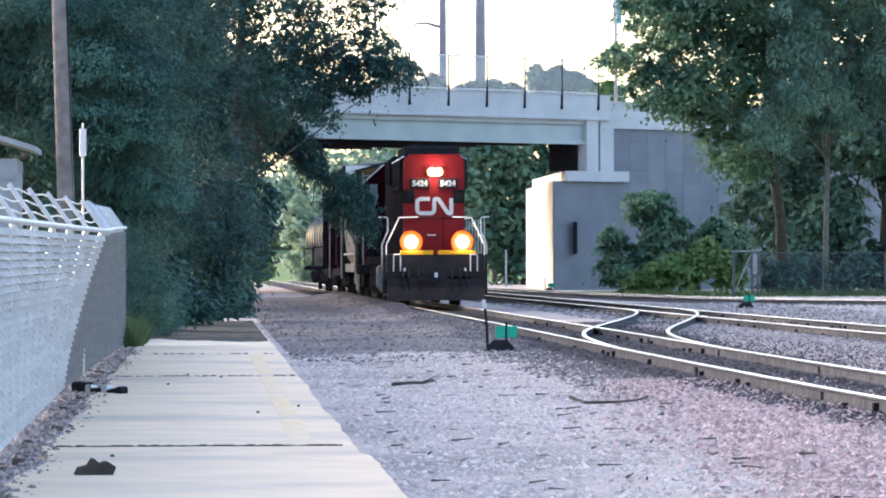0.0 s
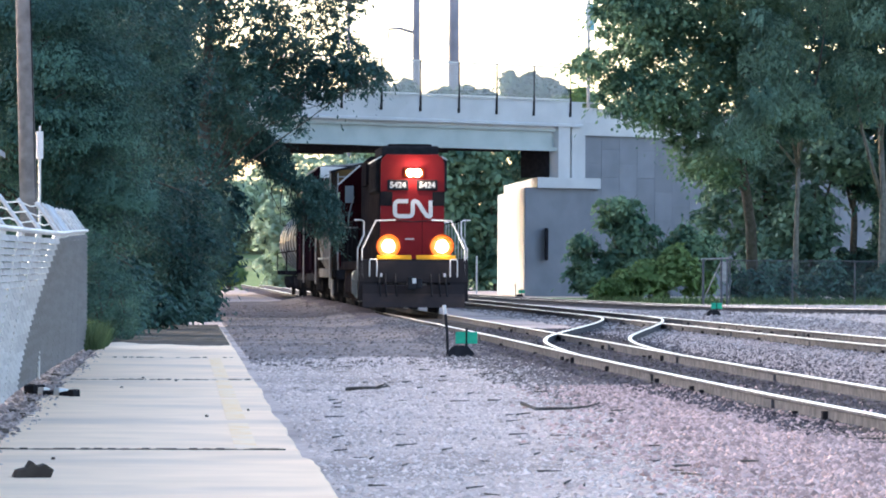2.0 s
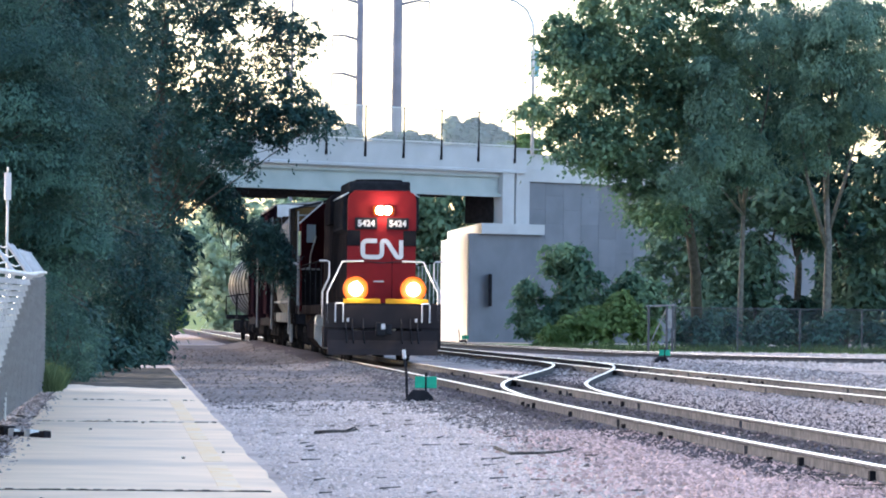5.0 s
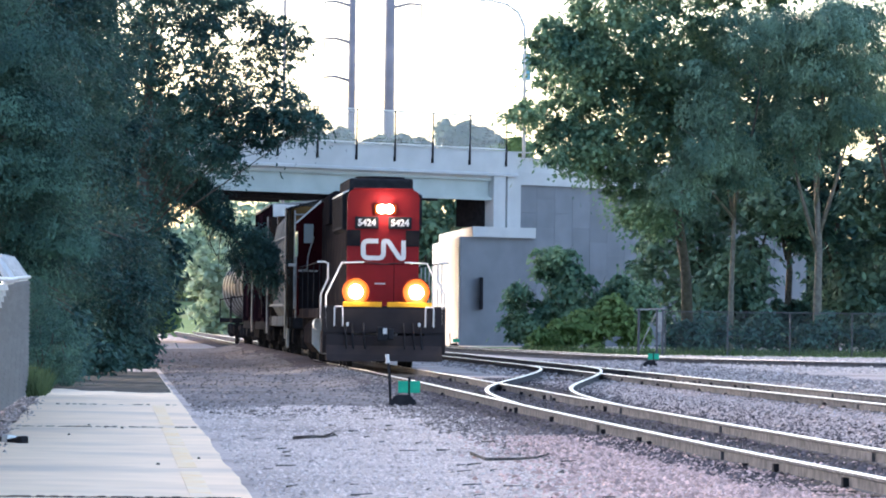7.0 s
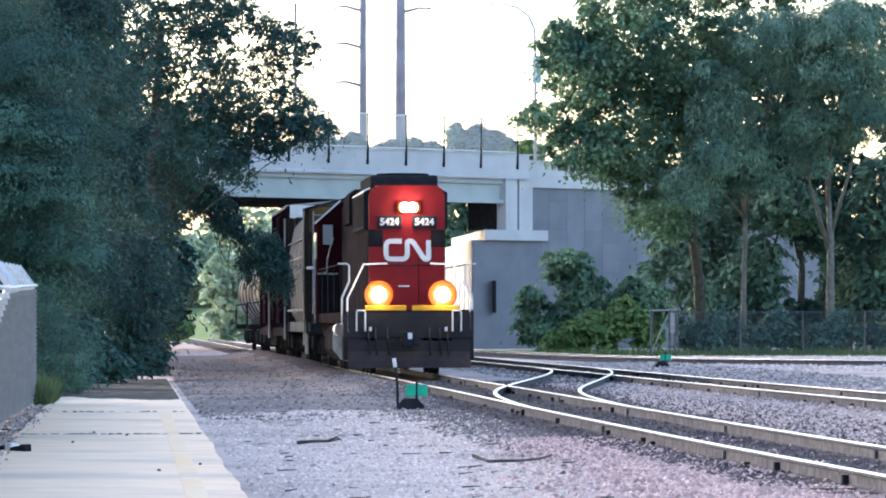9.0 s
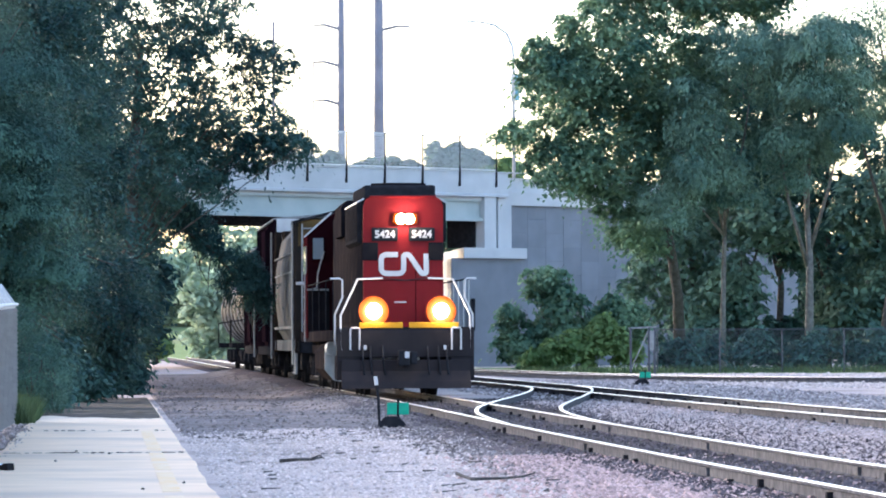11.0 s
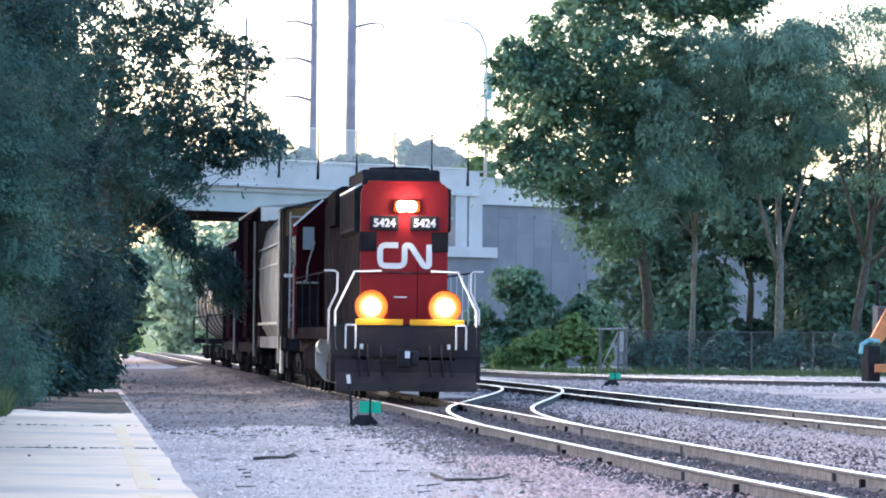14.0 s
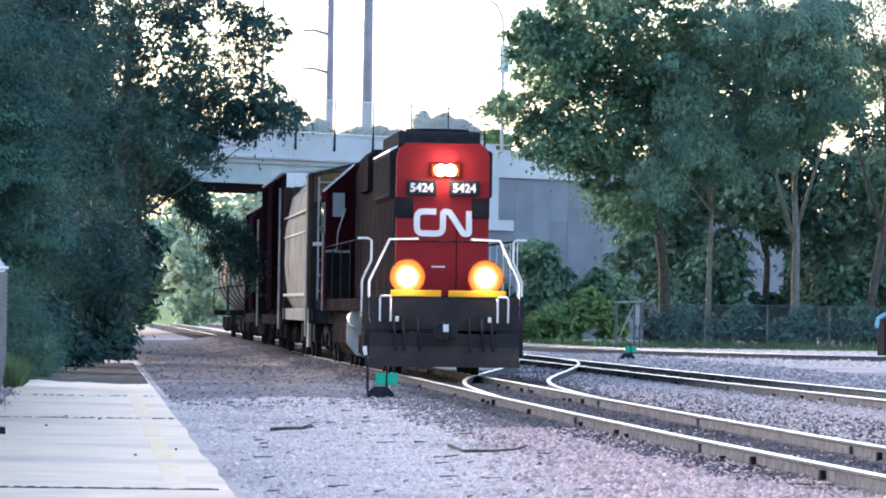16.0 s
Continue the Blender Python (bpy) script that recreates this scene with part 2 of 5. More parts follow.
def along(points, step):
    """A smooth line through points (x, y), as (x, y, heading) every step metres."""
    pts = [Vector((*p, 0)) for p in points]
    fine = []
    for i in range(len(pts) - 1):
        p0, p1, p2, p3 = pts[max(i - 1, 0)], pts[i], pts[i + 1], pts[min(i + 2, len(pts) - 1)]
        d = (p2 - p1).length
        t1 = (p2 - p0) / max((p2 - p0).length, 1e-6) * d
        t2 = (p3 - p1) / max((p3 - p1).length, 1e-6) * d
        for k in range(max(2, int(d * 4))):
            s = k / max(2, int(d * 4))
            fine.append(p1 * (2 * s**3 - 3 * s**2 + 1) + t1 * (s**3 - 2 * s**2 + s) + p2 * (3 * s**2 - 2 * s**3) + t2 * (s**3 - s**2))
    fine.append(pts[-1])
    out, left = [], 0.0
    for a, b in zip(fine, fine[1:]):
        d = (b - a).length
        while left <= d:
            p = a + (b - a) * (left / d)
            w = (b - a).normalized()
            out.append((p.x, p.y, math.atan2(-w.x, w.y)))
            left += step
        left -= d
    return out


# ---- ground ----
def sheet(name, xs, ys, height, mat):
    verts = [(x, y, height(x, y)) for y in ys for x in xs]
    w = len(xs)
    faces = [(j * w + i, j * w + i + 1, (j + 1) * w + i + 1, (j + 1) * w + i) for j in range(len(ys) - 1) for i in range(w - 1)]
    return part(name, (verts, faces), mat)


def rough_ground(x, y):
    near = 1.0 if 20 < y < 120 and 1.3 < x < 5 else 0.25
    far = 1.0 if 78 < y < 200 and 1.3 < x < 4.6 else 0.0
    return -0.02 + 0.02 * near * noise.noise((x * 1.1, y * 0.35, 0)) + 0.05 * far * max(0, noise.noise((x * 0.5, y * 0.12, 4)))


xs = [-1500, -300, -60, -20, -8, -4] + [-2 + 0.35 * i for i in range(60)] + [20, 24, 30, 40, 70, 300, 1500]
ys = [-300, -20, 10] + [20 + 0.8 * i for i in range(140)] + [135 + 6 * i for i in range(30)] + [340, 500, 900, 3000]
tagged(sheet("ground", xs, ys, rough_ground, GRAVEL), "pale grey gravel yard with dusty patches", "ground", kind="structure")


def stones(name, n, x0, x1, y0, y1, low, high, mat, z, label, skip=None):
    """Loose angular stones, each its own little block."""
    rng = np.random.default_rng(len(name) + n)
    v0 = np.array([(1, 0, 0), (0, 1, 0), (-1, 0, 0), (0, -1, 0), (0.2, 0.1, 0.75), (-0.3, 0.2, 0.6)], float)
    f0 = [(0, 1, 4), (1, 5, 4), (1, 2, 5), (2, 3, 5), (3, 4, 5), (3, 0, 4)]
    verts, faces = [], []
    for i in range(n):
        y = y0 * (y1 / y0) ** rng.random()
        x = x0(y) + (x1(y) - x0(y)) * rng.random()
        if skip and skip(x, y):
            continue
        s = low + (high - low) * rng.random() ** 2.2
        a = rng.random() * 6.28
        v = v0 * (s, s * (0.6 + 0.6 * rng.random()), s * (0.5 + 0.7 * rng.random())) + rng.normal(0, s * 0.12, (6, 3))
        c, d = math.cos(a), math.sin(a)
        k = len(verts)
        verts += [(x + p[0] * c - p[1] * d, y + p[0] * d + p[1] * c, z(x, y) + p[2]) for p in v]
        faces += [tuple(k + q for q in f) for f in f0]
    return tagged(part(name, (verts, faces), mat), label, "gravel", kind="stuff")


def smooth(v):
    v = min(1.0, max(0.0, v))
    return v * v * (3 - 2 * v)


def dirt_height(x, y):
    """Packed dirt between platform and track, banked up against the far rails."""
    wavy = 4.0 * noise.noise((x * 0.9, y * 0.06, 7)) + 2.0 * noise.noise((x * 2.3, y * 0.2, 2))
    cover = smooth((y - 78 + wavy - (x - 3.2) * 2.5) / 5) * smooth((222 - y) / 12)
    bank = (0.12 * smooth((y - 92) / 14) + 0.11 * smooth((y - 138) / 8)) * smooth((x - 3.6) / 1.7) * smooth((230 - y) / 20)
    edge = smooth((x - 1.1) / 0.15) * smooth((5.68 - x) / 0.12)
    return rough_ground(x, y) + (0.05 * cover + bank) * edge - 0.03 + 0.012 * noise.noise((x * 3, y * 0.8, 1)) * cover


SHADESOIL = material("shaded_soil", (0.16, 0.135, 0.115), (0.08, 0.075, 0.06), 3.5, 0.95, bump=0.8, fine=20, stain=(0.24, 0.2, 0.17), stain_scale=0.8, spec=0.0)
SHADEDIRT = material("shaded_dirt", (0.275, 0.24, 0.23), (0.175, 0.152, 0.145), 1.3, 0.95, bump=0.7, fine=25, stain=(0.13, 0.105, 0.10), stain_scale=0.35, spec=0.0)
# packed dirt, toned darker to draw the shadow of the trees as well
dirt = sheet("dirt_strip", [1.1 + 0.1 * i for i in range(47)], [66 + 0.8 * i for i in range(206)], dirt_height, SHADEDIRT)


def shoulder_height(x, y):
    wavy = 0.35 * noise.noise((y * 0.11, 3, 1)) + 0.15 * noise.noise((y * 0.6, x, 1))
    return dirt_height(x, y) + 0.04 * smooth((x - 4.55 + wavy) / 0.5) * smooth((y - 82) / 8) * smooth((5.7 - x) / 0.05) - 0.02 + 0.012 * noise.noise((x * 7, y * 2.5, 6))


# dark ballast strip; the train's shade is put into its colour
shoulder = sheet("ballast_shoulder", [4.0 + 0.085 * i for i in range(21)], [76 + 0.6 * i for i in range(245)], shoulder_height, BALLAST)
tagged(shoulder, "dark ballast shoulder beside the rail, train shade in its colour", "ballast", kind="structure")
tagged(dirt, "brown packed dirt along the running rail, tree shade in its colour", "dirt", kind="structure")


def pink_edge(y):
    return 3.85 + 0.6 * min(1, max(0, (y - 30) / 17))


stones("gravel_stones", 32000, lambda y: 1.15, lambda y: 5.75, 27, 80, 0.008, 0.034, STONE, rough_ground, "loose pale grey gravel stones on the yard")
stones("pink_ballast_stones", 26000, lambda y: pink_edge(y) + 0.1 + max(0, (y - 44) * 0.07) + 0.55 * random.gauss(0, 1), lambda y: 5.75, 27, 60, 0.013, 0.042, PINK, lambda x, y: 0.0, "pinkish crushed ballast stones beside the rail")


CINDER = material("cinder", (0.27, 0.225, 0.21), (0.14, 0.118, 0.112), 3, 0.95, vary=0.5, island=True, bump=0.2, spec=0.0)
DUSTY = material("dusty_stone", (0.40, 0.345, 0.335), (0.22, 0.185, 0.18), 3, 0.95, vary=0.5, island=True, bump=0.2, spec=0.0)
stones("cinder_stones", 5000, lambda y: 1.2, lambda y: 5.2, 72, 190, 0.015, 0.05, CINDER, lambda x, y: max(rough_ground(x, y), dirt_height(x, y)), "dark cinders and dirt on the yard")
stones("shoulder_stones", 9000, lambda y: 4.3 + 0.7 * (random.random() - 0.5), lambda y: 5.75, 46, 130, 0.02, 0.05, CINDER, lambda x, y: max(rough_ground(x, y), shoulder_height(x, y) if y > 76 and x > 4 else -1), "dusty brown ballast shoulder beside the rail")
stones("fence_rubble", 5000, lambda y: -1.75, lambda y: -1.02 - 0.2 * random.random(), 26, 84, 0.012, 0.05, DUSTY, lambda x, y: 0.015, "broken rubble and litter along the fence foot")
BED = material("bed_stone", (0.15, 0.125, 0.128), (0.075, 0.062, 0.065), 3, 0.9, vary=0.5, island=True, bump=0.2, spec=0.0)
stones("track_ballast_stones", 30000, lambda y: 5.3, lambda y: 10.4, 42, 118, 0.02, 0.05, BED, lambda x, y: 0.005, "crushed grey-pink ballast between the tracks", skip=lambda x, y: abs(x - 5.92) < 0.06 or abs(x - 7.42) < 0.06)
MIDDLE = material("pinkish_gravel", (0.53, 0.42, 0.39), (0.38, 0.30, 0.28), 3, 0.9, vary=0.3, island=True, bump=0.2, spec=0.0)
stones("middle_stones", 20000, lambda y: 8.35 + 0.02 * max(0, y - 60) + 0.25 * random.gauss(0, 1), lambda y: 11.6 - 0.012 * max(0, y - 60), 44, 112, 0.016, 0.04, MIDDLE, lambda x, y: 0.012, "pale pinkish gravel between the two main tracks")
stones("siding_stones", 9000, lambda y: 17.5, lambda y: 34, 142, 206, 0.03, 0.08, STONE, lambda x, y: -0.01, "pale dusty gravel around the siding")
stones("yard_stones", 16000, lambda y: 9.5, lambda y: 18.5, 72, 175, 0.03, 0.07, DUSTY, lambda x, y: 0.0, "pale gravel between the second track and the siding")

# ---- platform ----
def platform_edge(y):
    return 1.04 + 0.05 * noise.noise((y * 0.22, 3, 0)) + (0.06 if y < 36 else 0)


platform = tagged(new("pavement"), "worn pale concrete platform strip with a faded yellow line", "platform", kind="structure")
cuts = [-8, 4, 14, 26, 37.6, 61.3, 76.6, 120]
for a, b in zip(cuts, cuts[1:]):
    bm = bmesh.new()
    n = int((b - a) / 0.6)
    rows = []
    for k in range(n + 1):
        y = a + 0.025 + (b - a - 0.05) * k / n
        l, r = -1.24 + 0.12 * noise.noise((y * 0.3, 9, 0)), platform_edge(y) + 0.03 * noise.noise((y * 2.1, 1, 0))
        rows.append([bm.verts.new(p) for p in ((l, y, -0.1), (l, y, 0.02), (l + 0.02, y, 0.03), (r - 0.02, y, 0.03), (r, y, 0.02), (r, y, -0.1))])
    for p, q in zip(rows, rows[1:]):
        for k in range(5):
            bm.faces.new((p[k], p[k + 1], q[k + 1], q[k]))
    bm.faces.new(rows[0])
    bm.faces.new(rows[-1][::-1])
    part("slab", bm, CONCRETE, platform)
    bm = bmesh.new()
    for k in range(44):
        if random.random() < {61.3: 0.62, 76.6: 0.3}.get(b, 0.97):
            x, w = -1.22 + 0.05 * k, random.uniform(0.02, 0.07)
            box(bm, x, min(x + 0.06, 1.02), b - w, b + w, -0.02, 0.033 + random.uniform(0.0, 0.009))
    part("joint", bm, JOINT, platform, "dirt-filled joint")
for y0, y1 in ((37.9, 44), (45.2, 52), (53, 61), (62.4, 76)):
    part("yellow_line", boxed(0.57, 0.74, y0, y1, 0.0, 0.034), YELLOW, platform)

def soil_height(x, y):
    edge = 3.5 * noise.noise((x * 1.3, 2, 5)) + 1.2 * noise.noise((x * 5, 1, 5))
    return 0.015 + 0.03 * smooth((y - 88 + edge + 2.0 * x) / 4) + 0.008 * noise.noise((x * 4, y, 3))


# soil and litter whose dark colour also holds the shade of overhanging trees
soil = sheet("leaf_litter", [-1.3 + 0.1 * i for i in range(24)], [80 + 0.5 * i for i in range(82)], soil_height, SHADESOIL)
tagged(soil, "soil and leaf litter over the platform's far end, darkened for tree shade", "soil", kind="structure")

# ---- tracks ----
TRACK_A = [(6.98, 22), (6.9, 38), (6.72, 52), (6.64, 70), (6.66, 96), (6.55, 148), (6.3, 260), (5.4, 400), (2, 560)]
TRACK_B = [(13.6, 40), (12.9, 62), (12.45, 82), (12.2, 100), (11.95, 135), (11.75, 160), (11.45, 200), (11.0, 280), (10.0, 420)]
TRACK_C = [(75, 146), (45, 149.5), (34, 153), (26, 159), (21.3, 166.5), (18.3, 178), (16.4, 200), (14.6, 235), (13.2, 300)]
CROSSING = [(6.66, 74), (6.78, 79), (7.08, 86), (7.62, 93), (8.45, 100.5), (9.6, 110), (10.85, 121), (11.7, 130.5), (11.9, 137)]
RAIL_TOP = 0.15
RAIL = [(-0.07, -0.16), (0.07, -0.16), (0.07, -0.145), (0.012, -0.125), (0.012, -0.04), (0.036, -0.03), (0.036, -0.006), (0.028, 0.0), (-0.028, 0.0), (-0.036, -0.006), (-0.036, -0.03), (-0.012, -0.04), (-0.012, -0.125), (-0.07, -0.145)]


def rail(line, side, parent, name="rail"):
    """One rail, its rusty body and its bright running surface."""
    bm, top = bmesh.new(), bmesh.new()
    last = lasttop = None
    for x, y, h in line:
        c, s = math.cos(h), math.sin(h)
        ring = [bm.verts.new((x + (side + u) * c, y + (side + u) * s, RAIL_TOP + w)) for u, w in RAIL]
        ringtop = [top.verts.new((x + (side + u) * c, y + (side + u) * s, RAIL_TOP + w)) for u, w in ((-0.037, -0.004), (-0.03, 0.004), (0.03, 0.004), (0.037, -0.004))]
        if last:
            n = len(RAIL)
            for k in range(n):
                bm.faces.new((last[k], last[(k + 1) % n], ring[(k + 1) % n], ring[k]))
            for k in range(3):
                top.faces.new((lasttop[k], lasttop[k + 1], ringtop[k + 1], ringtop[k]))
        last, lasttop = ring, ringtop
    body = part(name, bm, RUST, parent)
    part("running_surface", top, STEEL, body, "bright worn steel running surface")


def bed(line, half, name, parent):
    bm = bmesh.new()
    last = None
    for i, (x, y, h) in enumerate(line):
        c, s = math.cos(h), math.sin(h)
        ring = [bm.verts.new((x + u * c, y + u * s, w + 0.012 * noise.noise((x + u * 3, y * 0.7, u)))) for u, w in ((-half - 0.7, -0.06), (-half, -0.012), (-0.72, 0.0), (0, -0.01), (0.72, 0.0), (half, -0.012), (half + 0.7, -0.06))]
        if last:
            for k in range(6):
                bm.faces.new((last[k], last[k + 1], ring[k + 1], ring[k]))
        last = ring
    part(name, bm, BALLAST, parent)


tie_mesh = None


def track(name, points, label, ties, step=1.0):
    top = tagged(new(name), label, "railway track", kind="structure")
    line = along(points, step)
    for side in (-0.75, 0.75):
        rail(line, side, top)
    return top, line


def lay_ties(parent, points, y0, y1, joined):
    """Wooden sleepers: single pieces between y0 and y1, the rest in one mesh."""
    global tie_mesh
    if tie_mesh is None:
        bm = boxed(-1.3, 1.3, -0.115, 0.115, -0.16, 0.012, bevel=0.012)
        tie_mesh = bpy.data.meshes.new("tie")
        bmesh.ops.recalc_face_normals(bm, faces=bm.faces)
        bm.to_mesh(tie_mesh)
        bm.free()
        tie_mesh.materials.append(TIE)
    rest = bmesh.new()
    for x, y, h in along(points, 0.52):
        m = pose(x, y, random.uniform(-0.008, 0.006), 0, 0, math.degrees(h) + random.uniform(-0.8, 0.8))
        if y0 < y < y1:
            ob = new("tie", tie_mesh)
            ob.parent = parent
            ob.matrix_local = m
        elif joined and y1 <= y < joined:
            box(rest, -1.3, 1.3, -0.115, 0.115, -0.16, 0.012, m=m)
    if rest.verts:
        tagged(part("far_ties", rest, TIE, parent), kind="stuff")
    else:
        rest.free()


track_1, line_1 = track("track_1", TRACK_A, "straight railway track with worn bright rails on ballast", 1)
bed(line_1, 1.7, "ballast_bed", track_1)
track_2, line_2 = track("track_2", TRACK_B, "second railway track with worn bright rails on ballast", 1)
bed(line_2, 1.7, "ballast_bed", track_2)
track_3, line_3 = track("track_3", TRACK_C, "siding curving away through the gravel yard", 1)
bed(line_3, 1.6, "ballast_bed", track_3)
def rail_fittings(parent, line, side, y0, y1):
    """Joint bars, and anchors against the rail's foot."""
    for i, (x, y, h) in enumerate(line):
        if not y0 < y < y1:
            continue
        m = pose(x + side, y, 0, 0, 0, math.degrees(h))
        if i % 12 == 4 and random.random() < 0.8:
            part("joint_bar", boxed(-0.045, 0.045, -0.3, 0.3, RAIL_TOP - 0.125, RAIL_TOP - 0.045, m=m), RUST, parent)
        elif random.random() < 0.2:
            part("rail_anchor", boxed(-0.06, 0.06, -0.05, 0.05, RAIL_TOP - 0.165, RAIL_TOP - random.uniform(0.05, 0.11), m=m), DARKSTEEL, parent)


for side in (-0.75, 0.75):
    rail_fittings(track_1, line_1, side, 40, 118)
    rail_fittings(track_2, line_2, side, 62, 140)
track_4, line_4 = track("track_4", CROSSING, "crossover track between the two main tracks", 1, 0.6)

# ---- bridge ----
bridge = thing("road_bridge", pose(20.1, 270, 0, 0, 0, 45), "pale concrete road bridge on steel girders with a chain-link fence", "bridge")
part("deck", boxed(-60, 1.2, 0.2, 29.8, 8.85, 9.12), BRIDGE, bridge)
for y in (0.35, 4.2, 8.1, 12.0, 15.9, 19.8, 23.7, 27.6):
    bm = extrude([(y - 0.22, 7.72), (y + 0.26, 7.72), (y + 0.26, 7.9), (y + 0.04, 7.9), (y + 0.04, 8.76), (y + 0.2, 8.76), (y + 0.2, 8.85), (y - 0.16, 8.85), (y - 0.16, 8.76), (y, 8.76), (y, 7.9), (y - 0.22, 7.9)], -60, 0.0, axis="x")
    # inner girders take a dark colour in place of the deck's shade
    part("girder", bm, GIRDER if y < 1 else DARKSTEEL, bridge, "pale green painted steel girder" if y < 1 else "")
for y0 in (0.0, 29.7):
    part("parapet", extrude([(y0 - 0.1, 9.02), (y0 + 0.36, 9.02), (y0 + 0.3, 10.32), (y0 - 0.02, 10.32), (y0 - 0.02, 9.2), (y0 - 0.1, 9.14)], -60, 1.9, axis="x"), BRIDGE, bridge)
part("coping", boxed(-60, 28, -0.07, 0.34, 10.32, 10.37), BRIDGE, bridge)
for k in range(22):
    s = 0.9 - 2.97 * k
    bm = boxed(s - 0.045, s + 0.045, -0.1, -0.03, 9.55, 10.6)
    box(bm, s - 0.075, s + 0.075, -0.06, -0.02, 9.55, 9.8)
    foot = part("fence_post", bm, DARKSTEEL, bridge, "dark steel fence post")
    part("upright", boxed(s - 0.022, s + 0.022, -0.09, -0.045, 10.6, 12.2), DARKSTEEL, foot)
wire = ([], [])


def strip(a, b, w=0.008):
    k = len(wire[0])
    d = (Vector(b) - Vector(a)).cross(Vector((0, 1, 0))).normalized() * w
    wire[0].extend([tuple(Vector(a) - d), tuple(Vector(a) + d), tuple(Vector(b) + d), tuple(Vector(b) - d)])
    wire[1].append((k, k + 1, k + 2, k + 3))


for k in range(430):
    s = 0.9 - 0.145 * k
    strip((s, -0.06, 10.37), (s - 0.9, -0.06, 12.15), 0.015)
    strip((s - 0.9, -0.055, 10.37), (s, -0.055, 12.15), 0.015)
for z in (10.45, 12.17):
    strip((0.9, -0.06, z), (-62, -0.06, z), 0.04)
part("chain_mesh", wire, GALV, bridge, "fine chain-link mesh")
# dark panel added over the pilaster's side to draw the deck's shadow
part("end_diaphragm", boxed(-0.08, -0.012, 0.62, 2.6, 6.32, 8.84), DARKSTEEL, bridge, "dark panel standing in for shade under the deck")
# end pilaster, its recess, and the bearing ledge
bm = boxed(0.0, 0.95, 0.0, 1.4, 6.2, 10.2, bevel=0.02)
part("pilaster", bm, BRIDGE, bridge)
part("pilaster", boxed(1.25, 2.35, 0.12, 1.4, 6.2, 10.05, bevel=0.02), BRIDGE, bridge)
part("joint_gap", boxed(0.95, 1.25, 0.3, 1.4, 6.2, 10.0), WALLBLOCK, bridge)
part("wing_band", extrude([(0.3, 8.62), (0.8, 8.62), (0.8, 10.1), (0.55, 10.1), (0.3, 9.3)], 2.36, 28, axis="x"), BRIDGE, bridge, "sloped pale concrete top band")

abutment = thing("bridge_abutment", Matrix.Identity(4), "tall concrete abutment wall under the road bridge", "abutment")


def prism(points, z0, z1):
    bm = bmesh.new()
    a = [bm.verts.new((*p, z0)) for p in points]
    b = [bm.verts.new((*p, z1)) for p in points]
    n = len(points)
    for k in range(n):
        bm.faces.new((a[k], a[(k + 1) % n], b[(k + 1) % n], b[k]))
    bm.faces.new(a[::-1])
    bm.faces.new(b)
    return bm


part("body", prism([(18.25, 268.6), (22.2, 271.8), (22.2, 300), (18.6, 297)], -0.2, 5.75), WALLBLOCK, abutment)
# paler slab: sunlight on the track-side face is put into its colour
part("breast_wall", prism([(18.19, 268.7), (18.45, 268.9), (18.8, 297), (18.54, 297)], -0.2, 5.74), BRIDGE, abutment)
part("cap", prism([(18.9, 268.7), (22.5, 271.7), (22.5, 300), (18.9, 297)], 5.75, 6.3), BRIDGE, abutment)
# dark box on the face; its colour draws a hollow's shade
part("recess", boxed(19.35, 19.5, 268.9, 269.9, 1.9, 3.6), DARKSTEEL, abutment)

wall = tagged(new("wall_east"), "grey retaining wall of square concrete panels", "wall", kind="structure")
wall.matrix_world = pose(20.1, 270, 0, 0, 0, 45)
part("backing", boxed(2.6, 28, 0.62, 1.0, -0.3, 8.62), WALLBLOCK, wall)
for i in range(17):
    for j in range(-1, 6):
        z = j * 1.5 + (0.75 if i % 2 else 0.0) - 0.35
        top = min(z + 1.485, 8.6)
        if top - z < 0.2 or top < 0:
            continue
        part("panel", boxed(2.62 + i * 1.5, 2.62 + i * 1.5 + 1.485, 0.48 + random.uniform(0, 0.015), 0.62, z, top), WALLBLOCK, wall)


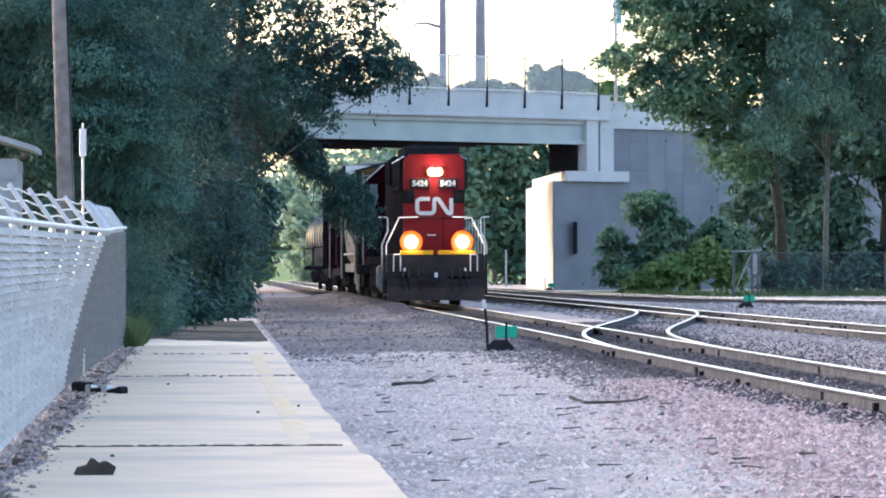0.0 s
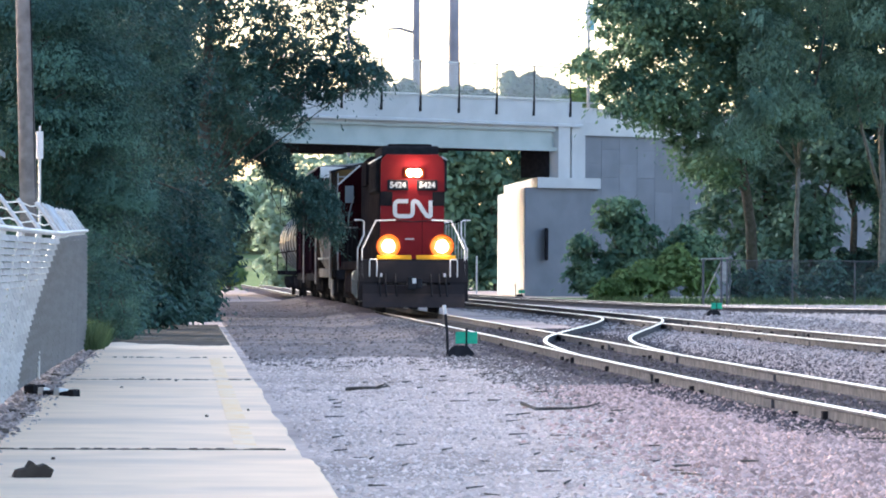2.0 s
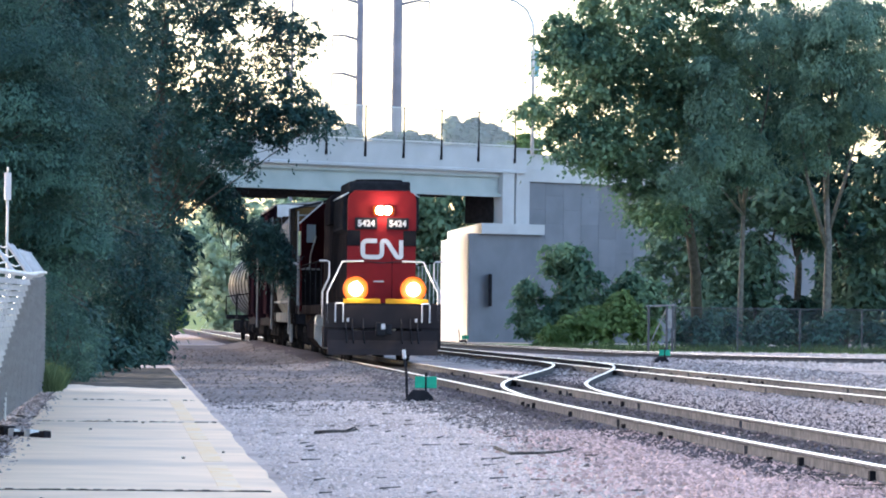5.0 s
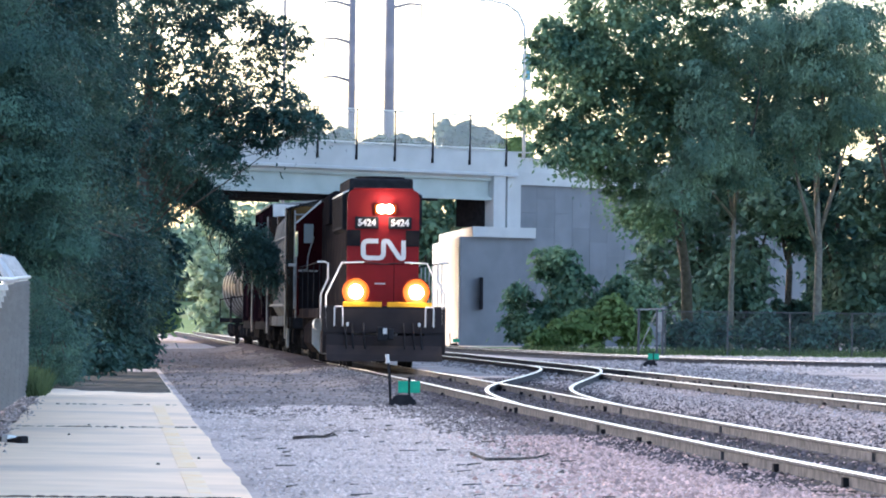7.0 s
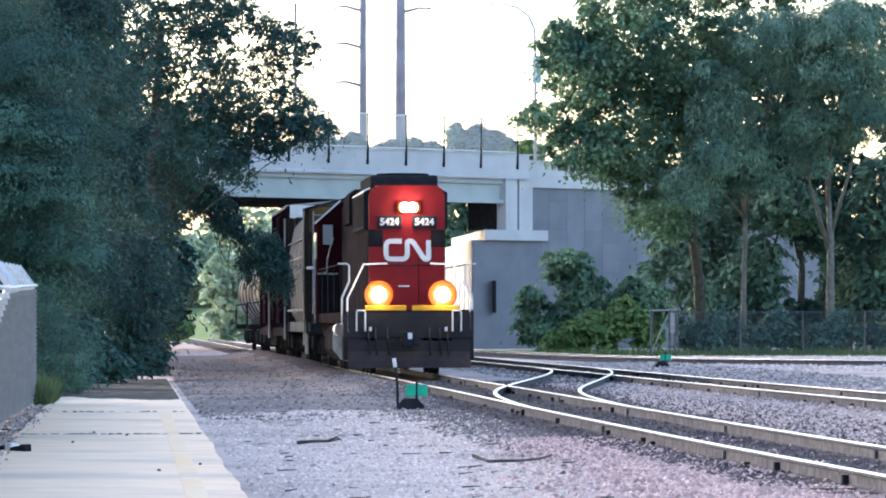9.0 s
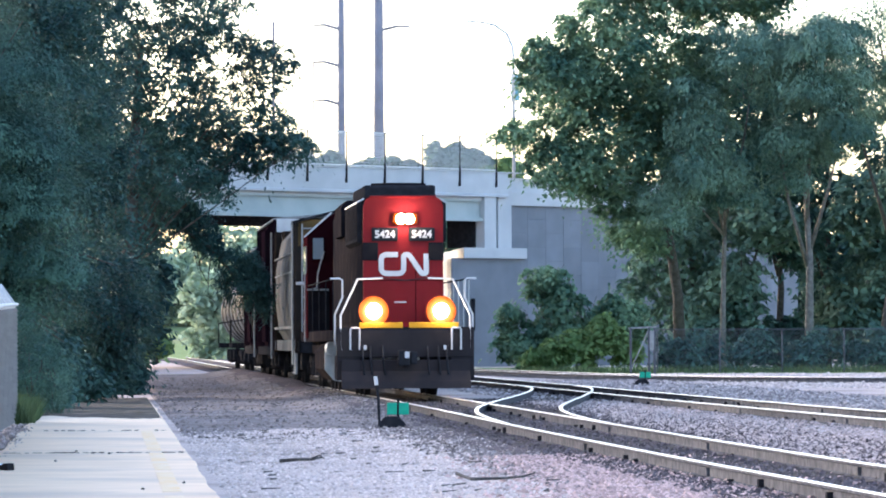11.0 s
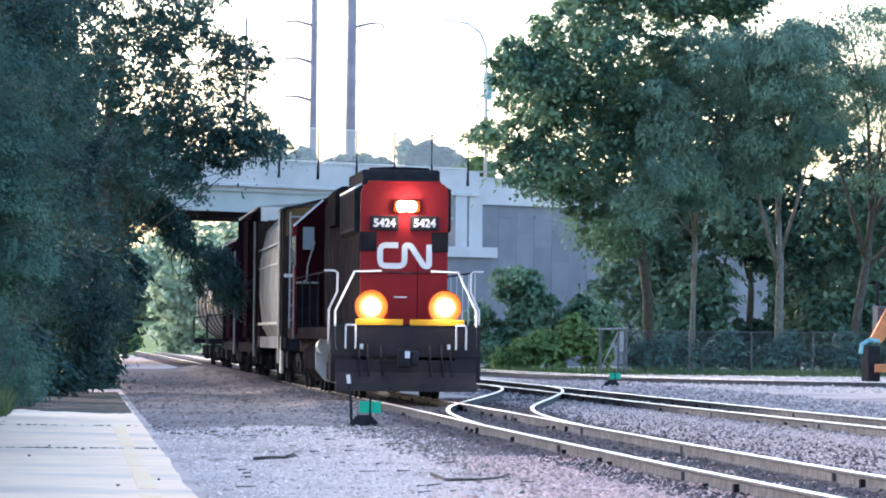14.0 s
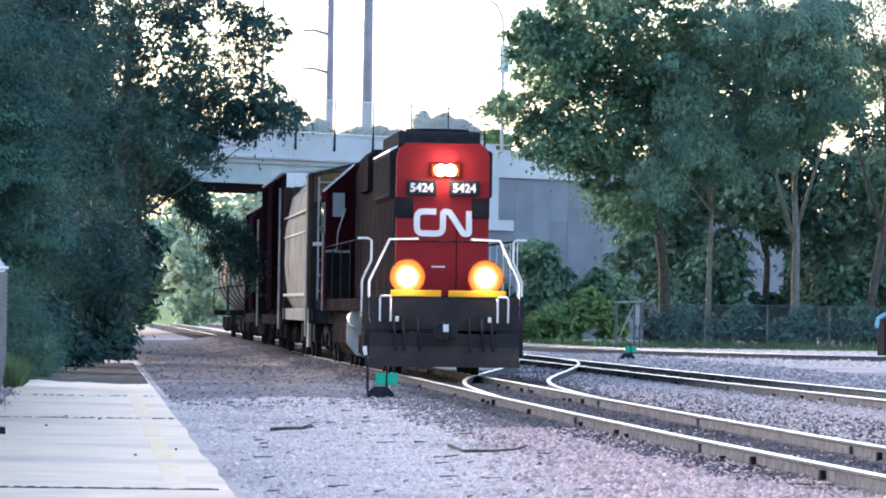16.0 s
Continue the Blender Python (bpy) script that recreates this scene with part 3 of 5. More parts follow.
# ---- trees ----
def crown_mesh(name, blobs, n, size, mat, parent, seed, shape=0.42, hang=0.0, clump=0.55, gap=-0.16, mound=0.0, flat=0.75):
    """Many small leaves, set in clumps over the blobs (x, y, z, rx, ry, rz)."""
    rng = np.random.default_rng(seed)
    b = np.array(blobs, float)
    mean = (b[:, 3] * b[:, 5] + b[:, 3] * b[:, 4] + b[:, 4] * b[:, 5]) / 3
    reach = clump * 1.45
    k = int(max(4, min(n // 45, 4 * math.pi * mean.sum() * (0.62 if mound else 1.25) / reach ** 2)))
    which = rng.choice(len(b), k, p=mean / mean.sum())
    d = rng.normal(size=(k, 3))
    d /= np.linalg.norm(d, axis=1)[:, None]
    centre = b[which, :3] + d * b[which, 3:] * (0.35 + 0.65 * rng.random((k, 1)) ** 0.5)
    keep = np.array([noise.noise(Vector(c) * (0.42 / max(clump, 0.3)) + Vector((seed, 0, 0))) > gap for c in centre])
    centre, d = centre[keep], d[keep]
    k = len(centre)
    # each spray is a drooping fan of leaves, thicker at its heart; a mound is a soft dome of them
    per = max(20, int(n * 0.8 / k))
    r = reach * (0.5 + 0.7 * rng.random((k, 1)))
    if mound:
        w = rng.normal(size=(k, per, 3))
        w /= np.linalg.norm(w, axis=2)[:, :, None]
        far = r * (0.35 + 0.65 * rng.random((k, per)) ** 0.45) * (0.8 + 0.35 * np.sin(w[:, :, 0] * 5 + d[:, 0:1] * 9) * np.cos(w[:, :, 1] * 4 + d[:, 1:2] * 7))
        ox, oy = w[:, :, 0] * far, w[:, :, 1] * far
        oz = np.where(w[:, :, 2] > 0, w[:, :, 2] * flat, w[:, :, 2] * flat * 0.5) * far
        oz -= mound * r * (ox * ox + oy * oy) / (r * r) * rng.random((k, per))
        face = np.stack([w[:, :, 0], w[:, :, 1], w[:, :, 2] + 1.15 - flat], 2)
    else:
        u = np.abs(rng.normal(size=(k, per))) * 0.52
        turn = rng.random((k, per)) * 2 * math.pi
        wide = 0.75 + 0.35 * np.sin(turn * 3 + rng.random((k, 1)) * 6.28) * rng.random((k, 1))
        ox, oy = r * u * wide * np.cos(turn), r * u * wide * np.sin(turn)
        oz = r * (0.1 * rng.normal(size=(k, per)) - 0.5 * u * u) + 0.45 * (ox * d[:, 0:1] + oy * d[:, 1:2]) * np.sign(d[:, 2:3] - 0.2) * -1
        face = np.stack([0.9 * ox / r, 0.9 * oy / r, np.full((k, per), 0.75)], 2)
    if hang:
        oz -= hang * rng.random((k, per)) ** 2
    p = (centre[:, None, :] + np.stack([ox, oy, oz], 2)).reshape(-1, 3)
    face = face.reshape(-1, 3)
    k = int(n * 0.17)
    which = rng.choice(len(b), k, p=mean / mean.sum())
    d = rng.normal(size=(k, 3))
    d /= np.linalg.norm(d, axis=1)[:, None]
    p = np.concatenate([p, b[which, :3] + d * b[which, 3:] * 0.85 * rng.random((k, 1)) ** 0.4])
    # leaves lie roughly along the outside of their spray
    face = np.concatenate([face, d]) + rng.normal(size=(len(p), 3)) * 0.42
    face /= np.linalg.norm(face, axis=1)[:, None]
    m = len(p)
    out = np.concatenate([np.stack([ox, oy, oz], 2).reshape(-1, 3), d])
    out /= np.linalg.norm(out, axis=1)[:, None] + 1e-6
    a = out * 0.9 + rng.normal(size=(m, 3)) * 0.45
    a[:, 2] -= 0.25 + hang * 2
    a -= face * (a * face).sum(1)[:, None]
    a /= np.linalg.norm(a, axis=1)[:, None]
    c = np.cross(face, a)
    c /= np.linalg.norm(c, axis=1)[:, None]
    s = size * (0.6 + 0.8 * rng.random((m, 1)))
    quad = np.stack([p - a * s, p + c * s * shape, p + a * s, p - c * s * shape], 1).reshape(-1, 3)
    me = bpy.data.meshes.new(name)
    me.vertices.add(4 * m)
    me.vertices.foreach_set("co", quad.ravel())
    me.loops.add(4 * m)
    me.loops.foreach_set("vertex_index", np.arange(4 * m, dtype=np.int32))
    me.polygons.add(m)
    me.polygons.foreach_set("loop_start", np.arange(0, 4 * m, 4, dtype=np.int32))
    me.update()
    me.validate()
    me.materials.append(mat)
    ob = new(name, me)
    ob.parent = parent
    return ob


def tree(base, blobs, n, size, mat, label, seed, bark=BARK, trunk=0.28, lean=None, shape=0.42, hang=0.0, clump=0.55, category="tree", fork=0.35, gap=-0.16, limb=0.45, mound=0.0, flat=0.75):
    rng = random.Random(seed)
    ob = thing("tree" if category == "tree" else "bush", pose(*base, -0.05), label, category)
    local = [(x - base[0], y - base[1], z, rx, ry, rz) for x, y, z, rx, ry, rz in blobs]
    top = Vector(lean or (0, 0, max(z for _, _, z, *_ in local) * 0.8))
    spine = [Vector((0, 0, -0.1)), top * 0.25 + Vector((rng.uniform(-.1, .1), 0, 0)), top * 0.5 + Vector((rng.uniform(-.2, .2), 0, 0)), top * 0.75, top]
    bm = tube(spine, trunk, 9, trunk * 0.3)
    for x, y, z, rx, ry, rz in local:
        s = min(0.8, max(fork, (z - 1.5) / max(top.z, 1) * 0.55))
        start = top * s
        mid = start.lerp(Vector((x, y, z)), 0.5) + Vector((rng.uniform(-.3, .3), rng.uniform(-.3, .3), rng.uniform(0.1, .5)))
        tube([start, mid, Vector((x, y, z))], trunk * limb, 6, trunk * limb * 0.27, bm)
        for _ in range(4):
            tip = Vector((x + rng.uniform(-1, 1) * rx * 0.8, y + rng.uniform(-1, 1) * ry * 0.8, z + rng.uniform(-.8, .9) * rz))
            tube([mid.lerp(Vector((x, y, z)), 0.5), mid.lerp(tip, 0.6) + Vector((0, 0, 0.15)), tip], trunk * limb * 0.36, 5, 0.01, bm)
    part("trunk" if category == "tree" else "stem", bm, bark, ob, smooth=True)
    crown_mesh("crown", local, n, size, mat, ob, seed, shape, hang, clump, gap, mound, flat)
    return ob


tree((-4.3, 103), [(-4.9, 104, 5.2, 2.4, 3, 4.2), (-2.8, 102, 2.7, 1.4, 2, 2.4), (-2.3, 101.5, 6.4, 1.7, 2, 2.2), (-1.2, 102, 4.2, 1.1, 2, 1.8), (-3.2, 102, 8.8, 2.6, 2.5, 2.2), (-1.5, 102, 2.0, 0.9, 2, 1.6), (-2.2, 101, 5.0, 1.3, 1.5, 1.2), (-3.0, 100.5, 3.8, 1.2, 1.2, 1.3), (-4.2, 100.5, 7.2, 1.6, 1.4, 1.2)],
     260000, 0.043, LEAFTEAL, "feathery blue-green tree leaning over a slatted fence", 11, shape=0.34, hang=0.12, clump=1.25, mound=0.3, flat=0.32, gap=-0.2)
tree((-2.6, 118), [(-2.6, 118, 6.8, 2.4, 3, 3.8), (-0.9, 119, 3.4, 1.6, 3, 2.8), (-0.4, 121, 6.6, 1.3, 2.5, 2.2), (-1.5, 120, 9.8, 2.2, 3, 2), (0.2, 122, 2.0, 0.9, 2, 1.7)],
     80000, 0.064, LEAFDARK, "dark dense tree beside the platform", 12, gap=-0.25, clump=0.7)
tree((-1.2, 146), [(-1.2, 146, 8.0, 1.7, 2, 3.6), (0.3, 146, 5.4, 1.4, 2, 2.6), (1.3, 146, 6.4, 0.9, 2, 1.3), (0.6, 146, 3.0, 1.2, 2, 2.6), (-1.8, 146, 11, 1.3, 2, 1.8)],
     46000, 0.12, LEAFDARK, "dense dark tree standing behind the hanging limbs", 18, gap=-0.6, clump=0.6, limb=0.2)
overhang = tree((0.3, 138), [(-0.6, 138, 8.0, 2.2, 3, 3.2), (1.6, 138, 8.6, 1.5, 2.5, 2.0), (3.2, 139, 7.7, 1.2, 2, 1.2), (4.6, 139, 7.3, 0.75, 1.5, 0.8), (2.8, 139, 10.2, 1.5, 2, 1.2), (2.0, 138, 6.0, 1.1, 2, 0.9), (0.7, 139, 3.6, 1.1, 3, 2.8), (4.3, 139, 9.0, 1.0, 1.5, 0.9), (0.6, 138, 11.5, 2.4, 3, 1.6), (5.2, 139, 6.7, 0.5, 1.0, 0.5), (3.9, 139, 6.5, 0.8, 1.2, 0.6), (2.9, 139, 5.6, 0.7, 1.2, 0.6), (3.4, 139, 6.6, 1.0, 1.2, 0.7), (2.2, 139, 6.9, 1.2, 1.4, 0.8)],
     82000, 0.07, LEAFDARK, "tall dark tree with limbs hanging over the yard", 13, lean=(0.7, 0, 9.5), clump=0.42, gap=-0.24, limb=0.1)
limb = [(1.6, 2, 5.0, 0.7, 1.0, 0.5), (2.2, 2, 4.8, 0.6, 1.0, 0.45), (2.6, 2, 4.2, 0.5, 1.0, 0.5), (3.2, 2, 3.4, 0.5, 1.0, 0.8), (3.7, 2, 3.1, 0.45, 1.0, 0.9), (4.05, 2, 2.75, 0.3, 0.8, 0.65)]
crown_mesh("hanging_foliage", limb, 21000, 0.06, LEAFDARK, overhang, 14, 0.3, 0.25, 0.34)
bm = tube([(0.4, 0.5, 4.5), (1.5, 1.5, 4.7), (2.6, 2, 4.0), (3.4, 2, 3.0), (3.9, 2, 2.2)], 0.08, 7, 0.015)
for k in range(10):
    a = Vector((2.0 + 0.2 * k, 2, 4.3 - 0.2 * k))
    tube([a, a + Vector((random.uniform(-.3, .3), random.uniform(-.4, .4), -0.4)), a + Vector((random.uniform(-.5, .5), random.uniform(-.6, .6), -1.0))], 0.02, 5, 0.006, bm)
part("hanging_branch", bm, BARK, overhang)
tree((26.4, 233), [(23, 226, 14.4, 3.4, 4, 3.4), (20.3, 225, 12.6, 2.2, 3, 2.2), (18.4, 225, 10.4, 1.2, 2, 0.9), (20.6, 225, 9.0, 2.0, 3, 1.7), (23.0, 226, 9.6, 2.6, 3, 2.8), (24.5, 226, 17.6, 3.2, 3.5, 1.8), (23.7, 226, 6.4, 1.3, 3, 1.2), (26, 228, 12.4, 2.6, 4, 3), (19.2, 225, 14.0, 1.0, 2, 0.9), (27.2, 228, 17.4, 2.4, 3, 1.8), (29.6, 229, 17.2, 1.8, 3, 1.5)],
     106000, 0.118, LEAFMID, "large broadleaf tree with a full glossy green crown", 15, bark=BARK, trunk=0.3, shape=0.6, lean=(-1.6, -6, 14), clump=0.75, limb=0.2, gap=-0.24)
tree((27.6, 227), [(26.2, 223, 10.6, 2.0, 2.5, 2.6), (28.6, 223, 13.6, 2.2, 3, 2.2), (25.2, 223, 7.6, 1.3, 2, 1.8), (27.6, 224, 8.6, 1.4, 2, 1.4)],
     60000, 0.09, LEAFBLUE, "feathery grey-green tree with a thin pale trunk", 16, bark=BARKPALE, trunk=0.15, shape=0.34, hang=0.3, clump=1.3, mound=0.6, flat=0.55, gap=-0.32, lean=(0.1, -1, 11), fork=0.55)
tree((31.4, 226), [(31.2, 223, 13.6, 2.0, 3, 2.6), (29.8, 224, 10.0, 1.6, 3, 1.6), (32.6, 224, 10.6, 1.4, 2, 1.5)],
     56000, 0.09, LEAFBLUE, "feathery grey-green tree with a pale forked trunk", 19, bark=BARKPALE, trunk=0.24, shape=0.34, hang=0.3, clump=1.3, mound=0.6, flat=0.55, gap=-0.32, lean=(-0.3, -1, 10), fork=0.42)
tree((34.9, 228), [(34.4, 225, 15, 2.6, 3, 2.4), (39, 227, 16, 3, 3, 2), (36.5, 226, 11.6, 2.6, 3, 3.4), (39, 227, 13.2, 3.2, 3, 3.4), (33.4, 225, 11.2, 1.4, 2, 1.6), (42, 228, 10, 3, 3, 5)],
     80000, 0.09, LEAFBLUE, "feathery grey-green tree with bare inner branches", 17, bark=BARK, trunk=0.26, shape=0.34, hang=0.3, clump=1.3, mound=0.6, flat=0.55, gap=-0.36, lean=(1.2, -1, 11))
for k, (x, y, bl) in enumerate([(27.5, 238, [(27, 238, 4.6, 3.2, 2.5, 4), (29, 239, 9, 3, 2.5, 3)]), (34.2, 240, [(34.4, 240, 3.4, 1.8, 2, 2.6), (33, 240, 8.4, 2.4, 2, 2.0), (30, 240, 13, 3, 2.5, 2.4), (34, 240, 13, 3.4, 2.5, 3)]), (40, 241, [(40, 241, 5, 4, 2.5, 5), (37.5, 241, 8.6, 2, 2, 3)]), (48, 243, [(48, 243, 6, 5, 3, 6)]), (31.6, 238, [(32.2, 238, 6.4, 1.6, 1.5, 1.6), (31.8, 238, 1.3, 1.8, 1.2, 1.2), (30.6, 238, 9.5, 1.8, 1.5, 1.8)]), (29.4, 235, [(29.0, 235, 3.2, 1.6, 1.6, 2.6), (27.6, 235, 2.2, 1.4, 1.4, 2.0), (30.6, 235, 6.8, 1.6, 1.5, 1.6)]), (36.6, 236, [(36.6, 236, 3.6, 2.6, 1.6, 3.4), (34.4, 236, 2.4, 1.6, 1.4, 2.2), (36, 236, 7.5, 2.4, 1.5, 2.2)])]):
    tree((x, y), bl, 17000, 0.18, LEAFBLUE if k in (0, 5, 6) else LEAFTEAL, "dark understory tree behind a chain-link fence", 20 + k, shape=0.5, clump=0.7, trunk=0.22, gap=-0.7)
for k, (x, y, w, h) in enumerate([(-1.2, 103, 0.9, 1.3), (-0.5, 112, 0.9, 1.5), (0.0, 122, 0.9, 1.7), (0.6, 134, 0.9, 1.9), (0.6, 150, 0.9, 2.2)]):
    tree((x - 0.5, y), [(x - 0.7, y, h * 0.6, w, 2.0, h * 0.6), (x - 0.1, y - 0.5, h * 0.35, w * 0.8, 1.5, h * 0.36)], 7000, 0.09, LEAFDARK, "dark scrub growing over the platform's end", 70 + k, trunk=0.05, category="bush", clump=0.35)
tree((-1.35, 93), [(-1.25, 93, 0.85, 0.5, 1.0, 0.85), (-1.5, 94, 1.55, 0.45, 1.0, 0.65), (-0.9, 95, 0.5, 0.35, 1.0, 0.5)], 26000, 0.032, LEAFTEAL, "soft feathery shrub at the end of the fence", 33, trunk=0.03, category="bush", shape=0.25, clump=0.3, gap=-0.5)
tree((18.9, 217), [(18.7, 216, 4.0, 1.0, 1.2, 0.75), (17.2, 216, 2.5, 0.75, 1, 0.6), (19.4, 216, 2.5, 1.5, 1.3, 1.4), (21.8, 216, 2.2, 1.2, 1.2, 1.4), (17.4, 216, 1.0, 1.0, 1, 0.8), (19.0, 216, 1.2, 1.8, 1, 1.0)],
     26000, 0.12, LEAFMID, "tall green shrub before the retaining wall", 30, trunk=0.09, shape=0.6, category="bush", clump=0.45)
tree((19.9, 213.8), [(19.8, 213.6, 1.2, 1.4, 0.8, 0.8), (18.4, 213.6, 0.7, 1.0, 0.7, 0.5), (20.9, 213.6, 1.7, 0.8, 0.7, 0.8), (21.9, 213.8, 0.9, 0.7, 0.6, 0.7)],
     15000, 0.11, LEAFLIGHT, "bright green leafy shrub at the foot of a wall", 31, trunk=0.06, shape=0.6, category="bush", clump=0.4)
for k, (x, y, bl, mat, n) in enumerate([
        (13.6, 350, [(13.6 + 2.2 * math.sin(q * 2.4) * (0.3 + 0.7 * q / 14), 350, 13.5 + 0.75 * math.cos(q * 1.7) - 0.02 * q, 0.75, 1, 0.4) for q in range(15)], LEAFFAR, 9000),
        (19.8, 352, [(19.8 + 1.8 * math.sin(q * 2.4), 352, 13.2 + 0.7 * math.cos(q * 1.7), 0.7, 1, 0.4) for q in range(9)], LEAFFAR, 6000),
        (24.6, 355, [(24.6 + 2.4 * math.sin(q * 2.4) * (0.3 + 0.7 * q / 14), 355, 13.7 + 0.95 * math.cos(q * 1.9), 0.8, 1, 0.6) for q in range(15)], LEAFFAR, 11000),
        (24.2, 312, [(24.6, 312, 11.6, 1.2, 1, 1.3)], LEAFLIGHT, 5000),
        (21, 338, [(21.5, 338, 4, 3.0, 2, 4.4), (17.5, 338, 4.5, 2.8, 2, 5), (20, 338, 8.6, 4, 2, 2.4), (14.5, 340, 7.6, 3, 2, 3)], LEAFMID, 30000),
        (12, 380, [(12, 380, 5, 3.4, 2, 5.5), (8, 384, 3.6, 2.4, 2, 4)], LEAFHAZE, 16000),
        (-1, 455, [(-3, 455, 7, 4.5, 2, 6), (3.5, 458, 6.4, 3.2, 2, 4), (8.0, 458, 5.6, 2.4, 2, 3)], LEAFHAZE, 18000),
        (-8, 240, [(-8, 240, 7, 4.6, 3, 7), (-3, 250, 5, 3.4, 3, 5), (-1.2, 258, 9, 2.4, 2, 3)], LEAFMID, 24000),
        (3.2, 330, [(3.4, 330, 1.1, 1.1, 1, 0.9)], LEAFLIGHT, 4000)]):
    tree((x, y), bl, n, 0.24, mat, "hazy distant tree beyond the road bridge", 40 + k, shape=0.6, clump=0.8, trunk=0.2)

for k in range(9):
    x = 24.5 + k * 2.6
    tree((x, 215.5 + k * 0.3), [(x, 215.5 + k * 0.3, 0.75, 1.3, 0.8, 0.7), (x + 0.8, 216 + k * 0.3, 1.3, 0.9, 0.8, 0.8)], 4000, 0.12, LEAFTEAL, "dark low shrub behind a chain-link fence", 90 + k, trunk=0.04, category="bush", clump=0.4)
def woods(name, spots, n, size, mat, seed, label):
    ob = crown_mesh(name, spots, n, size, mat, None, seed, 0.6, 0.0, 1.1, -0.4)
    tagged(ob, label, "woods", kind="stuff")


woods("far_woods", [(x, 300 + (x % 3) * 4, 4.5, 4, 2, 5.5) for x in range(34, 84, 5)], 24000, 0.5, LEAFTEAL, 61, "dense hazy woods beyond the yard fence")
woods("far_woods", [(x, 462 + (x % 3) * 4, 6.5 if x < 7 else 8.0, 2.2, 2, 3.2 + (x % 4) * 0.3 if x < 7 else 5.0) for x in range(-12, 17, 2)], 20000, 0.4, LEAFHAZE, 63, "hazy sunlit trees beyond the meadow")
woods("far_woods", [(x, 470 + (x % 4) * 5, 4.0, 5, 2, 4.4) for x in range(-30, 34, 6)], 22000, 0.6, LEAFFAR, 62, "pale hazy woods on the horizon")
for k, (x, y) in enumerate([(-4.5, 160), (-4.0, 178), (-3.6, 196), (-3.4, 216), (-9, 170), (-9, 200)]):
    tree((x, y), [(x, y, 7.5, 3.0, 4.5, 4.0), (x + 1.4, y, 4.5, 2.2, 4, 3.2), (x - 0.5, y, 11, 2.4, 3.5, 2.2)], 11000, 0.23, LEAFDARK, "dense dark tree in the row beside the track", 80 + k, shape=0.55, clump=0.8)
bank = sheet("meadow_bank", [-40, -10, 0, 4, 8, 14, 40], [392, 400, 425, 460, 520, 600], lambda x, y: -0.06 + max(0, (y - 396)) * 0.045 * (1.0 if x < 9 else 0.5), MEADOW)
tagged(bank, "sunlit green meadow bank in the distance", "meadow", kind="structure")
verge = sheet("grass_verge", [17, 20, 24, 30, 40, 60, 90], [207, 210, 213, 220, 232, 250], lambda x, y: 0.005 + 0.02 * noise.noise((x, y, 2)) + (0.02 if y > 208 else -0.03), MEADOW)
tagged(verge, "rough grass verge under the trees", "grass", kind="structure")
verge2 = sheet("grass_verge", [-20, -8, -4, -2, -1.1, 0.2], [84, 92, 100, 112, 130, 150, 200], lambda x, y: 0.02 + 0.02 * noise.noise((x, y, 5)) - (0.05 if x > 0 else 0), MEADOW)
tagged(verge2, "weedy grass verge beside the platform", "grass", kind="structure")


def blades(name, n, spot, size, seed, label):
    rng = np.random.default_rng(seed)
    verts, faces = [], []
    for _ in range(n):
        x, y = spot(rng)
        h = size * (0.4 + rng.random())
        a = rng.random() * 3.14
        w = 0.012 + 0.012 * rng.random()
        k = len(verts)
        dx, dy = math.cos(a) * w, math.sin(a) * w
        bx, by = rng.normal(0, h * 0.3, 2)
        verts += [(x - dx, y - dy, -0.02), (x + dx, y + dy, -0.02), (x + bx, y + by, h)]
        faces.append((k, k + 1, k + 2))
    tagged(part(name, (verts, faces), GRASS), label, "grass", kind="stuff")


blades("weeds", 9000, lambda r: (-1.15 - abs(r.normal(0, 0.5)) + max(0, (lambda q: q)(0)), 84 + 40 * r.random()), 0.35, 5, "tall weeds at the edge of the platform")
blades("weeds", 6000, lambda r: (17 + 30 * r.random(), 207.5 + 6 * r.random()), 0.3, 6, "weedy grass along a chain-link fence")


# ---- train ----
def wheelsets(car, ys, r=0.48):
    made = []
    for y in ys:
        bm = tube([(-0.95, 0, 0), (0.95, 0, 0)], 0.08, 8)
        for s in (-1, 1):
            disc(s * 0.75 - 0.065, 0, 0, r, 0.13, "x", 22, bm=bm)
            disc(s * 0.75 + s * 0.02 - 0.02, 0, 0, r + 0.03, 0.03, "x", 22, bm=bm)
            for k in range(3):
                a = k * 2.1
                box(bm, s * 0.82 - 0.01, s * 0.82 + 0.01, math.cos(a) * 0.25 - 0.06, math.cos(a) * 0.25 + 0.06, math.sin(a) * 0.25 - 0.06, math.sin(a) * 0.25 + 0.06)
        w = part("wheelset", bm, DARKSTEEL, car)
        w.location = (0, y, r)
        made.append((w, y, r))
    return made


def bogie(car, y0, y1):
    for s in (-1, 1):
        x = s * 1.0
        bm = extrude([(y0 - 0.55, 0.45), (y0 - 0.3, 0.75), (y0 + 0.4, 0.85), (y1 - 0.4, 0.85), (y1 + 0.3, 0.75), (y1 + 0.55, 0.45), (y1 + 0.2, 0.38), (y1 - 0.5, 0.55), ((y0 + y1) / 2, 0.3), (y0 + 0.5, 0.55), (y0 - 0.2, 0.38)], x - 0.07, x + 0.07, axis="x")
        for y in (y0, y1):
            box(bm, x - 0.12, x + 0.12, y - 0.13, y + 0.13, 0.33, 0.65, 0.02)
        part("side_frame", bm, DARKSTEEL, car)


